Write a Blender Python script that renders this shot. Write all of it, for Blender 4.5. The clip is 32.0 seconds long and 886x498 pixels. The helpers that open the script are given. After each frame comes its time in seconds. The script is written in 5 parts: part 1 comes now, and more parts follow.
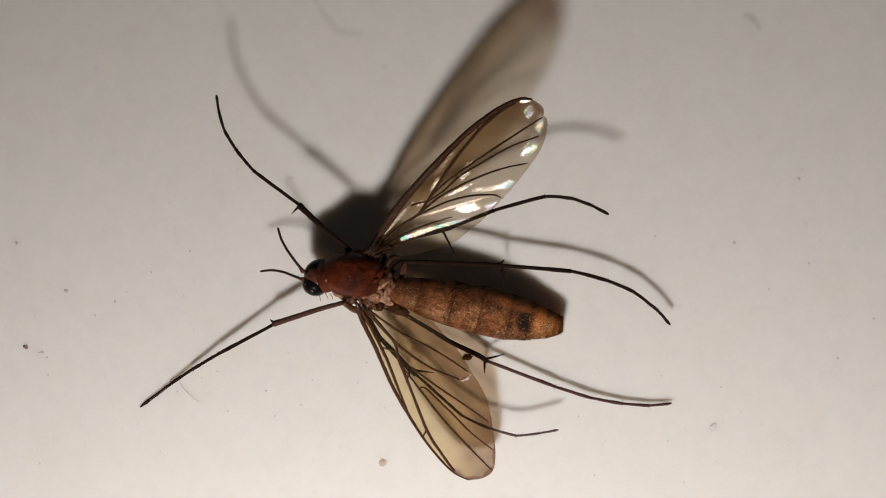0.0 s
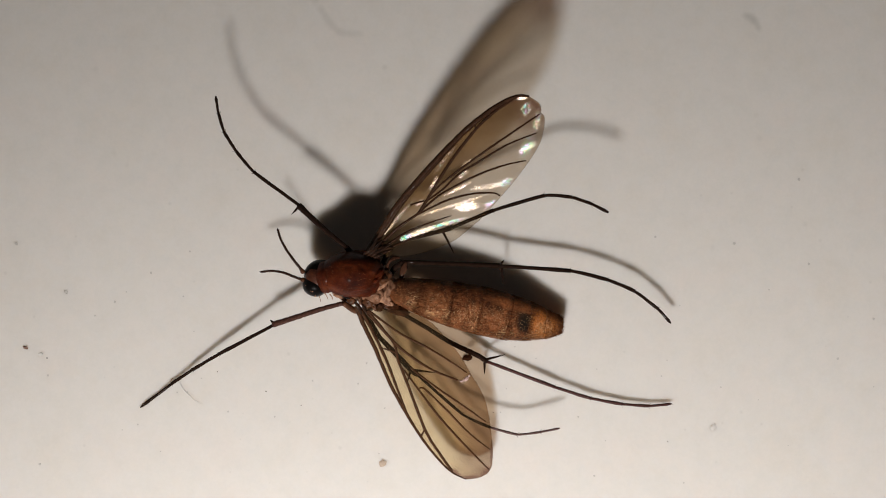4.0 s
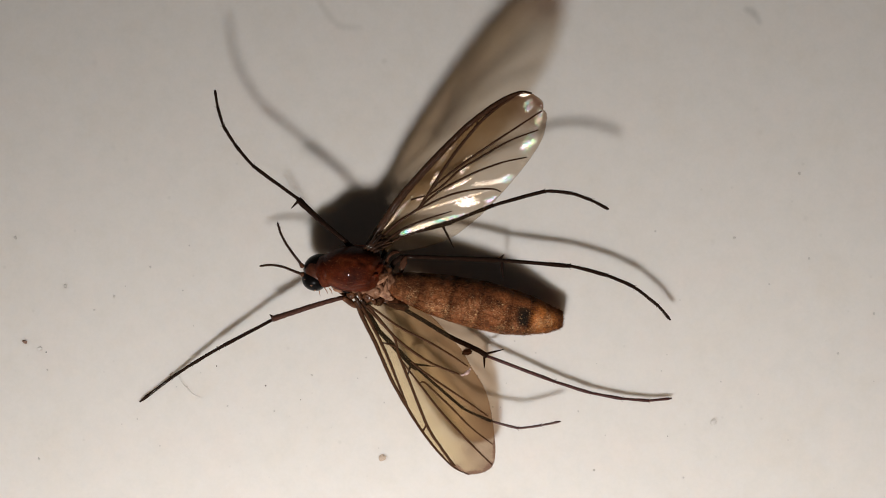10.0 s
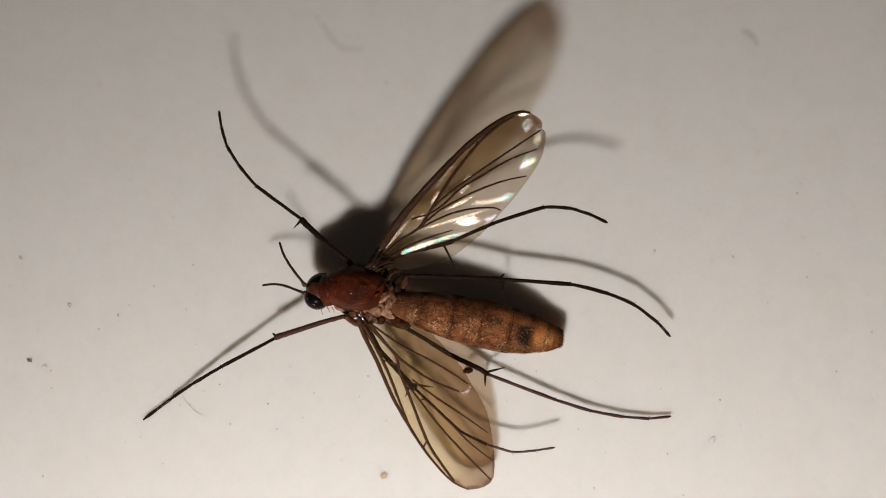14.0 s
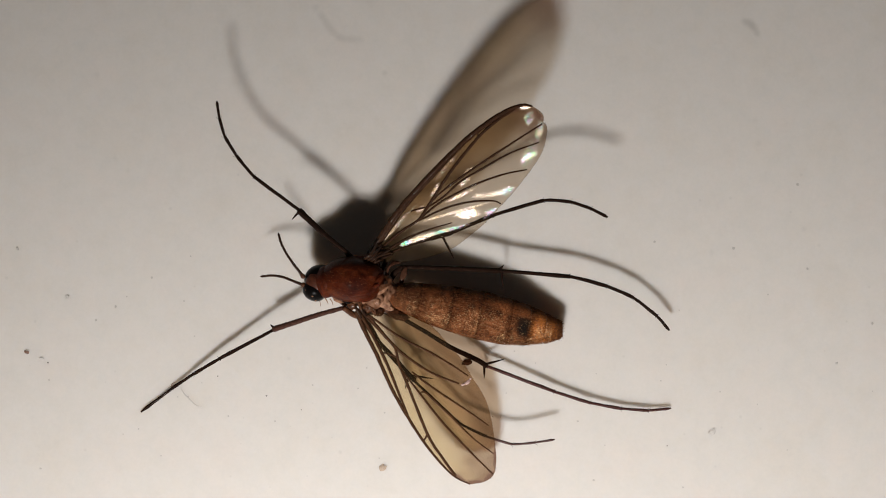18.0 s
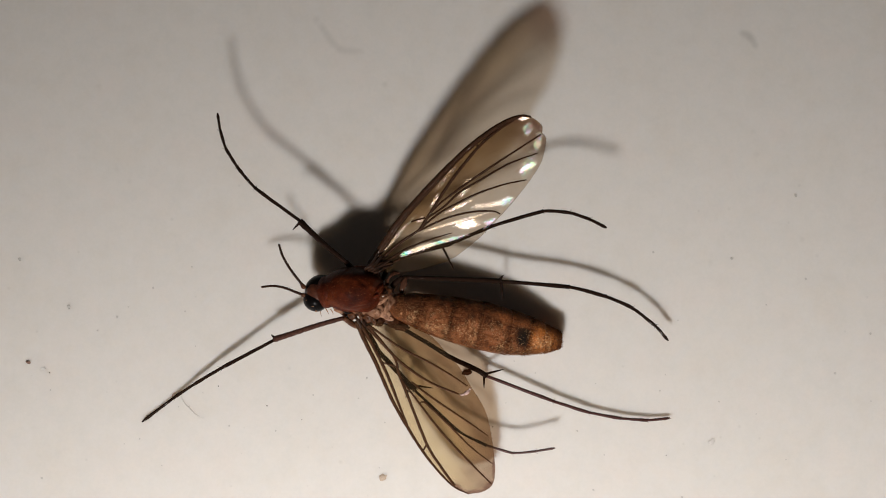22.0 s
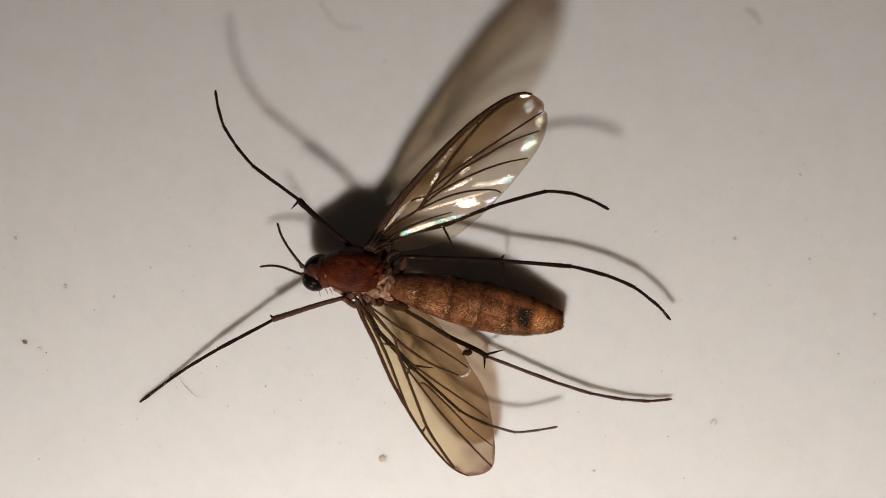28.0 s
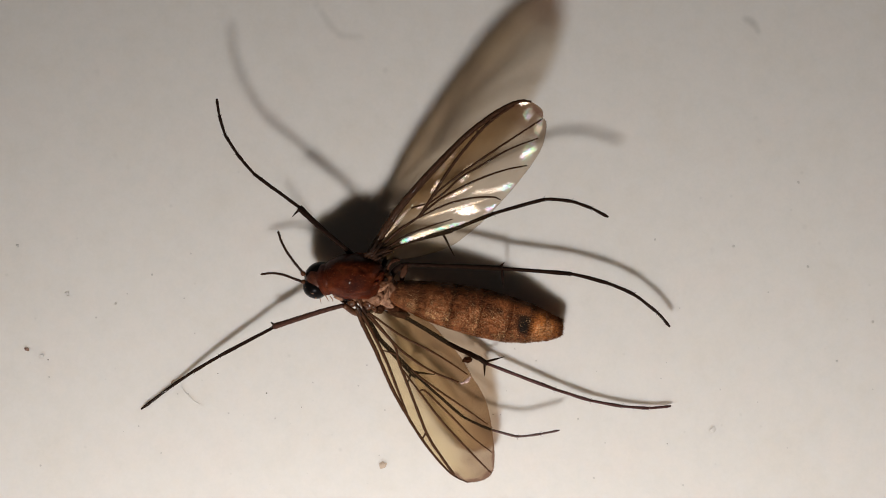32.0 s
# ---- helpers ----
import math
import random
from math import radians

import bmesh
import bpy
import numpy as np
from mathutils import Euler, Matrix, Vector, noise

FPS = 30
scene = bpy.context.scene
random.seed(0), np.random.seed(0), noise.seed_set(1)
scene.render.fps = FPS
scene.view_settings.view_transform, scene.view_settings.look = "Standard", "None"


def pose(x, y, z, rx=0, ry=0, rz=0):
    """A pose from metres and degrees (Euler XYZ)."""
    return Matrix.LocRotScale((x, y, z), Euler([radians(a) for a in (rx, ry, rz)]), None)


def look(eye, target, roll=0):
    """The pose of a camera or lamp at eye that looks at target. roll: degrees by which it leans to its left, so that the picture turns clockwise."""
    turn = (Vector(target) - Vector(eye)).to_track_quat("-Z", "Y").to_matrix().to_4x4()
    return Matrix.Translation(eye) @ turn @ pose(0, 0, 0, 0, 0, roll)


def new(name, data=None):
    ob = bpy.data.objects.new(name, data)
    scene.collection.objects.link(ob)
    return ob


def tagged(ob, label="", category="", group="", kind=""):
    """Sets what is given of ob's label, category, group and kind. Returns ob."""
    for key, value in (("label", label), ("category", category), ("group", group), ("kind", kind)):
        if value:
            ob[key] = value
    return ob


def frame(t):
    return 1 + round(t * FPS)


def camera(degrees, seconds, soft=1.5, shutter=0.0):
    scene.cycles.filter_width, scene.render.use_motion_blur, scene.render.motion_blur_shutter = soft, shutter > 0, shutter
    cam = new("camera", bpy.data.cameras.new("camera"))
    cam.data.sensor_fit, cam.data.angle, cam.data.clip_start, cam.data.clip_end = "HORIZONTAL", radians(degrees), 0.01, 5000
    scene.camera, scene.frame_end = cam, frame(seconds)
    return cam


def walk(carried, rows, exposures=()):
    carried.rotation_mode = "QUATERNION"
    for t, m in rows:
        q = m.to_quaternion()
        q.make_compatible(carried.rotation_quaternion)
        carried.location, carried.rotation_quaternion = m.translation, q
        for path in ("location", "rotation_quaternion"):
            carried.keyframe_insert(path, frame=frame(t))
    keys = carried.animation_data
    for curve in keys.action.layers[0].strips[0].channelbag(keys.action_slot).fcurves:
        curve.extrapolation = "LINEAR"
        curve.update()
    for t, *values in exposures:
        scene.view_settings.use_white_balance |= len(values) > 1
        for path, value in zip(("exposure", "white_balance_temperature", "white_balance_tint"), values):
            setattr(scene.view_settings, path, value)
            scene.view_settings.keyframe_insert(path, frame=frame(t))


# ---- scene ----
cam = camera(42.2, 32.0, soft=1.0)
MM = 0.001
# seconds, eye in mm, turn in degrees
PATH = [
    (0, -0.016, -0.004, 31.092, 0.006, -0.014, 0.007),
    (0.5, -0.007, -0.012, 31.045, -0.164, -0.004, -0.024),
    (1, -0.015, -0.007, 31.042, -0.249, -0.011, 0.014),
    (1.5, -0.005, -0.005, 31.057, -0.207, 0.010, 0.011),
    (2, -0.018, -0.009, 31.048, -0.249, -0.013, 0.024),
    (2.5, -0.016, -0.012, 31.043, -0.248, -0.014, 0.015),
    (3, 0.001, -0.008, 31.059, -0.192, 0.028, 0.024),
    (3.5, -0.012, -0.009, 31.109, 0.097, -0.008, -0.010),
    (5.5, -0.013, -0.008, 31.016, -0.262, -0.011, 0.032),
    (6, -0.004, 0.002, 31.044, -0.232, 0.012, 0.000),
    (6.5, -0.015, -0.007, 31.042, -0.249, -0.011, 0.014),
    (7, -0.010, -0.005, 31.049, -0.209, -0.008, 0.015),
    (7.5, 0.007, -0.002, 31.072, -0.132, 0.015, -0.035),
    (8, -0.005, -0.005, 31.111, 0.015, -0.009, 0.026),
    (8.5, -0.005, -0.004, 31.112, 0.056, -0.007, 0.024),
    (9, 0.000, 0.000, 31.099, 0.000, -0.000, 0.000),
    (9.5, -0.003, -0.009, 31.106, -0.057, -0.003, 0.051),
    (10, -0.009, -0.006, 31.043, -0.249, -0.015, 0.023),
    (10.5, -0.004, -0.005, 31.040, -0.174, -0.015, -0.027),
    (11, -0.002, -0.002, 31.122, 0.012, 0.001, 0.017),
    (11.5, -0.005, -0.004, 31.112, 0.056, -0.007, 0.024),
    (12, -0.005, -0.005, 31.111, 0.015, -0.009, 0.026),
    (12.5, 0.002, -0.004, 31.114, -0.010, 0.008, 0.001),
    (13, -0.005, -0.005, 31.072, -0.116, -0.015, 0.027),
    (13.1, -0.001, -0.002, 31.127, 0.063, 0.005, 0.026),
    (13.2, 0.017, 0.015, 31.420, 1.018, 0.115, 0.023),
    (13.3, 0.014, 0.011, 31.366, 0.839, 0.094, 0.023),
    (13.4, 0.011, 0.009, 31.323, 0.699, 0.078, 0.024),
    (13.5, 0.010, 0.008, 31.311, 0.660, 0.074, 0.024),
    (14, 0.009, 0.003, 31.336, 0.687, 0.074, 0.003),
    (14.5, 0.001, -0.005, 31.228, 0.433, 0.042, -0.026),
    (16.5, -0.007, -0.001, 31.166, 0.188, 0.001, -0.013),
    (17, -0.008, -0.000, 31.208, 0.372, -0.003, 0.010),
    (17.5, 0.001, 0.008, 31.210, 0.375, 0.011, -0.016),
    (18, 0.010, 0.001, 31.192, 0.266, 0.024, -0.002),
    (18.5, 0.015, 0.009, 31.283, 0.560, 0.046, 0.010),
    (19, 0.010, 0.005, 31.229, 0.425, 0.023, 0.000),
    (19.5, 0.009, 0.013, 31.322, 0.726, 0.012, -0.042),
    (20, 0.021, 0.014, 31.361, 0.856, 0.041, -0.003),
    (20.5, -0.002, 0.004, 31.292, 0.697, -0.001, 0.025),
    (21, 0.011, 0.013, 31.314, 0.683, 0.012, -0.042),
    (21.5, 0.016, 0.019, 31.349, 0.837, 0.031, -0.011),
    (22, 0.021, 0.020, 31.345, 0.749, 0.040, -0.014),
    (22.5, 0.009, 0.006, 31.323, 0.707, 0.011, 0.009),
    (23, 0.000, 0.004, 31.234, 0.485, 0.002, 0.006),
    (23.5, 0.010, 0.002, 31.196, 0.389, 0.026, 0.009),
    (24, -0.003, 0.004, 31.200, 0.317, -0.008, 0.027),
    (24.5, 0.001, -0.003, 31.029, -0.342, 0.003, -0.013),
    (25, -0.005, -0.003, 31.035, -0.266, 0.002, -0.001),
    (25.5, 0.000, -0.009, 31.082, -0.095, -0.001, -0.031),
    (27.5, 0.011, -0.002, 31.130, -0.012, 0.028, 0.010),
    (28, -0.005, -0.004, 31.025, -0.231, 0.005, 0.047),
    (28.5, -0.016, -0.012, 31.038, -0.244, -0.013, 0.023),
    (29, -0.009, -0.006, 31.057, -0.205, 0.004, 0.020),
    (29.5, -0.007, -0.002, 31.024, -0.265, -0.002, -0.011),
    (30, -0.007, -0.002, 31.024, -0.265, -0.002, -0.011),
    (30.5, -0.002, -0.011, 31.044, -0.140, 0.017, 0.012),
    (31, 0.007, -0.005, 31.162, 0.087, 0.029, 0.018),
    (31.5, 0.008, 0.008, 31.221, 0.335, 0.030, 0.022),
    (32, -0.002, -0.003, 31.178, 0.148, 0.020, 0.062),
]
walk(cam, [(t, pose(x * MM, y * MM, z * MM, rx, ry, rz)) for t, x, y, z, rx, ry, rz in PATH])

# ---- light: a small torch beside the lens, in a dark room ----
world = bpy.data.worlds.new("dark_room")
world.use_nodes = True
world.node_tree.nodes["Background"].inputs[0].default_value = (1.0, 0.97, 0.93, 1)
world.node_tree.nodes["Background"].inputs[1].default_value = 0.019
scene.world = world
torch = new("torch_lamp", bpy.data.lights.new("torch_lamp", "AREA"))
torch.data.shape = "DISK"
torch.data.size = 5.7 * MM
torch.data.energy = 0.0318
torch.data.color = (1.0, 0.977, 0.964)
torch.matrix_world = look((-4.95 * MM, -28.9 * MM, 32.75 * MM), (6.5 * MM, -32.0 * MM, 0.0))
scene.view_settings.exposure = 0.0


# ---- materials ----
class Nodes:
    """A small writer of node trees; textures take places in mm."""

    def __init__(self, name):
        self.mat = bpy.data.materials.new(name)
        self.mat.use_nodes = True
        self.tree = self.mat.node_tree
        self.tree.nodes.clear()
        self.out = self.add("ShaderNodeOutputMaterial")
        co = self.add("ShaderNodeTexCoord")
        self.place = self.add("ShaderNodeVectorMath", operation="SCALE")
        self.link(co.outputs["Object"], self.place.inputs[0])
        self.place.inputs["Scale"].default_value = 1000.0

    def add(self, kind, **settings):
        node = self.tree.nodes.new(kind)
        for key, value in settings.items():
            setattr(node, key, value)
        return node

    def link(self, a, b):
        self.tree.links.new(a, b)

    def noise(self, size, detail=3.0, rough=0.55, stretch=None, offset=(0, 0, 0)):
        """Noise whose grain is about size mm."""
        m = self.add("ShaderNodeMapping")
        self.link(self.place.outputs[0], m.inputs[0])
        m.inputs["Scale"].default_value = stretch or (1, 1, 1)
        m.inputs["Location"].default_value = offset
        n = self.add("ShaderNodeTexNoise")
        self.link(m.outputs[0], n.inputs["Vector"])
        n.inputs["Scale"].default_value = 1.0 / size
        n.inputs["Detail"].default_value = detail
        n.inputs["Roughness"].default_value = rough
        return n.outputs["Fac"]

    def ramp(self, fac, *stops):
        r = self.add("ShaderNodeValToRGB")
        els = r.color_ramp.elements
        while len(els) < len(stops):
            els.new(0.5)
        for el, (at, col) in zip(els, stops):
            el.position = at
            el.color = (*col, 1) if isinstance(col, tuple) else (col, col, col, 1)
        self.link(fac, r.inputs[0])
        return r.outputs[0]

    def mix(self, fac, a, b, blend="MIX"):
        m = self.add("ShaderNodeMix", data_type="RGBA", blend_type=blend)
        for value, at in ((fac, 0), (a, 6), (b, 7)):
            if isinstance(value, (int, float)):
                m.inputs[at].default_value = value
            elif isinstance(value, tuple):
                m.inputs[at].default_value = (*value, 1)
            else:
                self.link(value, m.inputs[at])
        return m.outputs[2]

    def near(self, point, inner, outer, pivot=None):
        """1 within inner mm of a point, 0 outside outer mm; pivot: where the part turns."""
        d = self.add("ShaderNodeVectorMath", operation="DISTANCE")
        self.link(self.place.outputs[0], d.inputs[0])
        d.inputs[1].default_value = Vector(point) - Vector(pivot or ROOT)
        r = self.add("ShaderNodeMapRange", interpolation_type="SMOOTHSTEP")
        self.link(d.outputs["Value"], r.inputs[0])
        for at, v in zip(("From Min", "From Max", "To Min", "To Max"), (inner, outer, 1, 0)):
            r.inputs[at].default_value = v
        return r.outputs[0]

    def patch(self, point, long, wide, turn, pivot, ragged=0.7):
        """1 inside a long, ragged-edged patch of a skin (half sizes in mm, turned by degrees about z), 0 outside."""
        m = self.add("ShaderNodeMapping", vector_type="TEXTURE")
        self.link(self.place.outputs[0], m.inputs[0])
        m.inputs["Location"].default_value = Vector(point) - Vector(pivot)
        m.inputs["Rotation"].default_value = (0, 0, radians(turn))
        m.inputs["Scale"].default_value = (long, wide, 9.0)
        d = self.add("ShaderNodeVectorMath", operation="LENGTH")
        self.link(m.outputs[0], d.inputs[0])
        edge = self.add("ShaderNodeMath", operation="MULTIPLY_ADD")
        self.link(self.noise(0.09, 3, 0.7, offset=(6, 2, 1)), edge.inputs[0])
        edge.inputs[1].default_value = ragged * 2
        self.link(d.outputs["Value"], edge.inputs[2])
        r = self.add("ShaderNodeMapRange", interpolation_type="SMOOTHSTEP")
        self.link(edge.outputs[0], r.inputs[0])
        for at, v in zip(("From Min", "From Max", "To Min", "To Max"), (0.45 + ragged, 1.15 + ragged, 1, 0)):
            r.inputs[at].default_value = v
        return r.outputs[0]

    def across(self, way, start, end, pivot):
        """0 to 1 along a direction in the plan, between two distances in mm from the pivot."""
        d = self.add("ShaderNodeVectorMath", operation="DOT_PRODUCT")
        self.link(self.place.outputs[0], d.inputs[0])
        d.inputs[1].default_value = (*way, 0.0)
        r = self.add("ShaderNodeMapRange", interpolation_type="SMOOTHSTEP")
        self.link(d.outputs["Value"], r.inputs[0])
        for at, v in zip(("From Min", "From Max", "To Min", "To Max"), (start, end, 0, 1)):
            r.inputs[at].default_value = v
        return r.outputs[0]

    def times(self, a, b):
        m = self.add("ShaderNodeMath", operation="MULTIPLY")
        for value, at in ((a, 0), (b, 1)):
            if isinstance(value, (int, float)):
                m.inputs[at].default_value = value
            else:
                self.link(value, m.inputs[at])
        return m.outputs[0]

    def principled(self, color, rough=0.5, bump=None, depth=0.01, **more):
        b = self.add("ShaderNodeBsdfPrincipled")
        for value, key in ((color, "Base Color"), (rough, "Roughness")):
            if isinstance(value, tuple):
                b.inputs[key].default_value = (*value, 1)
            elif isinstance(value, (int, float)):
                b.inputs[key].default_value = value
            else:
                self.link(value, b.inputs[key])
        for key, value in more.items():
            key = key.replace("_", " ")
            if isinstance(value, (int, float)):
                b.inputs[key].default_value = value
            elif isinstance(value, tuple):
                b.inputs[key].default_value = value
            else:
                self.link(value, b.inputs[key])
        if bump is not None:
            n = self.add("ShaderNodeBump")
            n.inputs["Strength"].default_value = 1.0
            n.inputs["Distance"].default_value = depth * MM
            self.link(bump, n.inputs["Height"])
            self.link(n.outputs[0], b.inputs["Normal"])
        return b.outputs[0]

    def done(self, shader):
        self.link(shader, self.out.inputs[0])
        return self.mat


def table_paint():
    n = Nodes("table_paint")
    tint = n.ramp(n.noise(2.2, 4, 0.6), (0.32, (0.70, 0.645, 0.585)), (0.5, (0.705, 0.66, 0.61)), (0.7, (0.715, 0.655, 0.60)))
    grain = n.ramp(n.noise(0.11, 3, 0.7), (0.3, 0.975), (0.65, 1.0))
    fine = n.ramp(n.noise(0.6, 4, 0.7, offset=(7, 3, 0)), (0.3, (0.955, 0.96, 0.957)), (0.6, (1.0, 1.0, 1.0)))
    col = n.mix(1.0, n.mix(1.0, tint, grain, "MULTIPLY"), fine, "MULTIPLY")
    for x, y, size, much in TABLE_SHADING + TABLE_SPOTS + TABLE_DUST:  # soft grey: painted-in dent shading, then spots and dust
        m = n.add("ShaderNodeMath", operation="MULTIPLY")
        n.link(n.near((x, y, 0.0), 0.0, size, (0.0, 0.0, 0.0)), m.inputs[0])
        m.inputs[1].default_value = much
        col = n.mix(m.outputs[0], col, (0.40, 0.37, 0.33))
    return n.done(n.principled(col, 0.55, n.noise(0.5, 3, 0.5), 0.0015, Specular_IOR_Level=0.35,
                             Subsurface_Weight=1.0, Subsurface_Scale=0.5 * MM, Subsurface_Radius=(1.0, 0.94, 0.86)))


def cuticle(name, dark, light, rough, size, depth=0.004, coat=0.0, spec=0.35, patchy=0.0, **more):
    n = Nodes(name)
    col = n.ramp(n.noise(size, 4, 0.65), (0.32, dark), (0.68, light))
    if patchy:  # small glossy flecks between dull ones
        rough = n.ramp(n.noise(0.05, 2, 0.6, offset=(4, 4, 4)), (0.56, rough), (0.66, 0.2))
        coat = n.ramp(n.noise(0.045, 2, 0.6, offset=(8, 1, 3)), (0.58, 0.0), (0.66, patchy))
    return n.done(n.principled(col, rough, n.noise(size * 0.35, 4, 0.7), depth, Coat_Weight=coat, Coat_Roughness=0.12, Specular_IOR_Level=spec, **more))


def thorax_cuticle():
    n = Nodes("thorax_cuticle")
    col = n.ramp(n.noise(0.5, 4, 0.6), (0.3, (0.028, 0.0052, 0.0022)), (0.52, (0.066, 0.0118, 0.0036)), (0.72, (0.108, 0.022, 0.0064)))
    col = n.mix(n.ramp(n.noise(0.16, 4, 0.7, offset=(5, 2, 1)), (0.5, 0.0), (0.68, 0.5)), col, (0.024, 0.006, 0.003))
    speck = n.ramp(n.noise(0.035, 3, 0.7), (0.4, 0.7), (0.72, 1.35))
    col = n.mix(1.0, col, speck, "MULTIPLY")
    return n.done(n.principled(col, 0.6, n.noise(0.07, 5, 0.75), 0.014, Coat_Weight=0.14, Coat_Roughness=0.09, Specular_IOR_Level=0.04, Subsurface_Weight=0.25, Subsurface_Scale=0.3 * MM, Subsurface_Radius=(1.0, 0.3, 0.12)))


def abdomen_cuticle():
    n = Nodes("abdomen_cuticle")
    base = n.ramp(n.noise(0.26, 5, 0.7), (0.32, (0.040, 0.013, 0.006)), (0.5, (0.175, 0.054, 0.020)), (0.70, (0.35, 0.122, 0.046)))
    fine = n.ramp(n.noise(0.045, 3, 0.75), (0.34, 0.35), (0.62, 1.2))
    col = n.mix(1.0, base, fine, "MULTIPLY")
    patches = n.ramp(n.noise(0.42, 3, 0.6, (1.6, 0.8, 1), (3, 1, 0)), (0.52, 0.0), (0.62, 0.5))
    col = n.mix(patches, col, (0.035, 0.016, 0.008))
    edge = n.noise(0.09, 3, 0.6)
    for point, size in ABDOMEN_MARKS:  # dark bars across the back
        bar = n.times(n.patch(point, size * 0.9, size * 1.5, -14, ROOT, 0.5), n.ramp(edge, (0.38, 0.08), (0.58, 0.70)))
        col = n.mix(bar, col, (0.014, 0.008, 0.006))
    spot = n.times(n.patch(ABDOMEN_SPOT, 0.29, 0.33, -10, ROOT, 0.25), n.ramp(edge, (0.3, 0.85), (0.5, 1.0)))
    col = n.mix(spot, col, (0.005, 0.004, 0.004))
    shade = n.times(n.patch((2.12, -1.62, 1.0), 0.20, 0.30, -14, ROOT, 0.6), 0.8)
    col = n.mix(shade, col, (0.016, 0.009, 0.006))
    # torchlight on the upper rear edge, painted in as brighter orange
    lit_edge = n.times(n.patch((1.85, -1.46, 1.0), 0.75, 0.15, -16, ROOT, 0.5), 0.75)
    col = n.mix(lit_edge, col, n.mix(1.0, (0.40, 0.130, 0.045), fine, "MULTIPLY"))
    waist = n.times(n.patch((-0.85, -1.02, 1.0), 0.5, 0.3, -14, ROOT, 0.5), 0.6)
    col = n.mix(waist, col, (0.060, 0.022, 0.011))
    tip = n.near(ABDOMEN_TIP, 0.5, 0.95)
    col = n.mix(tip, col, n.mix(1.0, (0.52, 0.165, 0.036), fine, "MULTIPLY"))
    return n.done(n.principled(col, 0.34, n.noise(0.05, 4, 0.8), 0.03, Specular_IOR_Level=0.10, Specular_Tint=(1.0, 0.70, 0.36, 1.0)))


def membrane(name, front, rear, back_way, fade, body, share, gloss, fleck_shine, pivot, smoky, rims, sheen=()):
    """Thin clear wing skin: amber towards its leading edge and greyer behind, smoky in places; it scatters a little,
    and its highlights are painted in as patches of stronger gloss, partly in thin-film colours."""
    n = Nodes(name)
    blotch = n.noise(0.7, 4, 0.6)
    see = n.add("ShaderNodeBsdfTransparent")
    tint = n.mix(n.across(back_way, *fade, pivot), front, rear)
    tint = n.mix(1.0, tint, n.ramp(blotch, (0.3, (0.93, 0.92, 0.91)), (0.62, (1.0, 1.0, 1.0))), "MULTIPLY")
    for point, inner, outer, much in smoky:
        tint = n.mix(n.times(n.near(point, inner, outer, pivot), much), tint, (0.50, 0.40, 0.34))
    for point, long, wide, turn in rims:
        tint = n.mix(n.times(n.patch(point, long, wide, turn, pivot, 0.35), 0.75), tint, (0.50, 0.37, 0.33))
    n.link(tint, see.inputs[0])
    diffuse = n.add("ShaderNodeBsdfDiffuse")
    trans = n.add("ShaderNodeBsdfTranslucent")
    flesh = n.ramp(n.noise(0.12, 3, 0.6), (0.35, tuple(c * 0.75 for c in body)), (0.65, body))
    n.link(flesh, diffuse.inputs[0])
    n.link(flesh, trans.inputs[0])
    skin = n.add("ShaderNodeMixShader")
    skin.inputs[0].default_value = 0.6
    n.link(diffuse.outputs[0], skin.inputs[1])
    n.link(trans.outputs[0], skin.inputs[2])
    mixed = n.add("ShaderNodeMixShader")
    n.link(n.ramp(n.across(back_way, *fade, pivot), (0.0, share[0]), (1.0, share[1])), mixed.inputs[0])
    n.link(see.outputs[0], mixed.inputs[1])
    n.link(skin.outputs[0], mixed.inputs[2])
    shine = n.add("ShaderNodeBsdfGlossy")
    shine.inputs["Roughness"].default_value = gloss
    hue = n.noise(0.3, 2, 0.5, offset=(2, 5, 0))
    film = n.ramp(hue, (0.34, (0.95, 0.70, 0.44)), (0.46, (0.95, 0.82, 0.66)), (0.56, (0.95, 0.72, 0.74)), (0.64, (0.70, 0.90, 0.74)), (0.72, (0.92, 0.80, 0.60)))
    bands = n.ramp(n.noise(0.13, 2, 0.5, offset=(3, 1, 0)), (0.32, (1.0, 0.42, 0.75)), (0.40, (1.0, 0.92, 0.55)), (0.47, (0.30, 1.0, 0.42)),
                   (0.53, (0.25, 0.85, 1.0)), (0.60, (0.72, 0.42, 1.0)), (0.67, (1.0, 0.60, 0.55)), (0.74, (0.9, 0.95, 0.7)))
    shine_mask = n.ramp(n.noise(0.05, 3, 0.7, offset=(1, 9, 0)), (0.60, 0.06 * fleck_shine), (0.70, fleck_shine))
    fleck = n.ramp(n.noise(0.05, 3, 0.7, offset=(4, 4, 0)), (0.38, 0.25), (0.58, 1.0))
    # painted highlights: gloss raised, and some rainbow-tinted, only inside the listed patches
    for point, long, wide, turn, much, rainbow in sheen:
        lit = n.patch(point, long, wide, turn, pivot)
        shine_mask = n.mix(n.times(lit, fleck), shine_mask, (0.062 * much ** 1.5,) * 3)
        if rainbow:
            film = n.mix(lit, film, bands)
    n.link(n.mix(1.0, film, shine_mask, "MULTIPLY"), shine.inputs[0])
    bump = n.add("ShaderNodeBump")
    bump.inputs["Distance"].default_value = 0.0048 * MM
    n.link(n.noise(0.07, 4, 0.7), bump.inputs["Height"])
    n.link(bump.outputs[0], shine.inputs["Normal"])
    both = n.add("ShaderNodeAddShader")
    n.link(mixed.outputs[0], both.inputs[0])
    n.link(shine.outputs[0], both.inputs[1])
    return n.done(both.outputs[0])


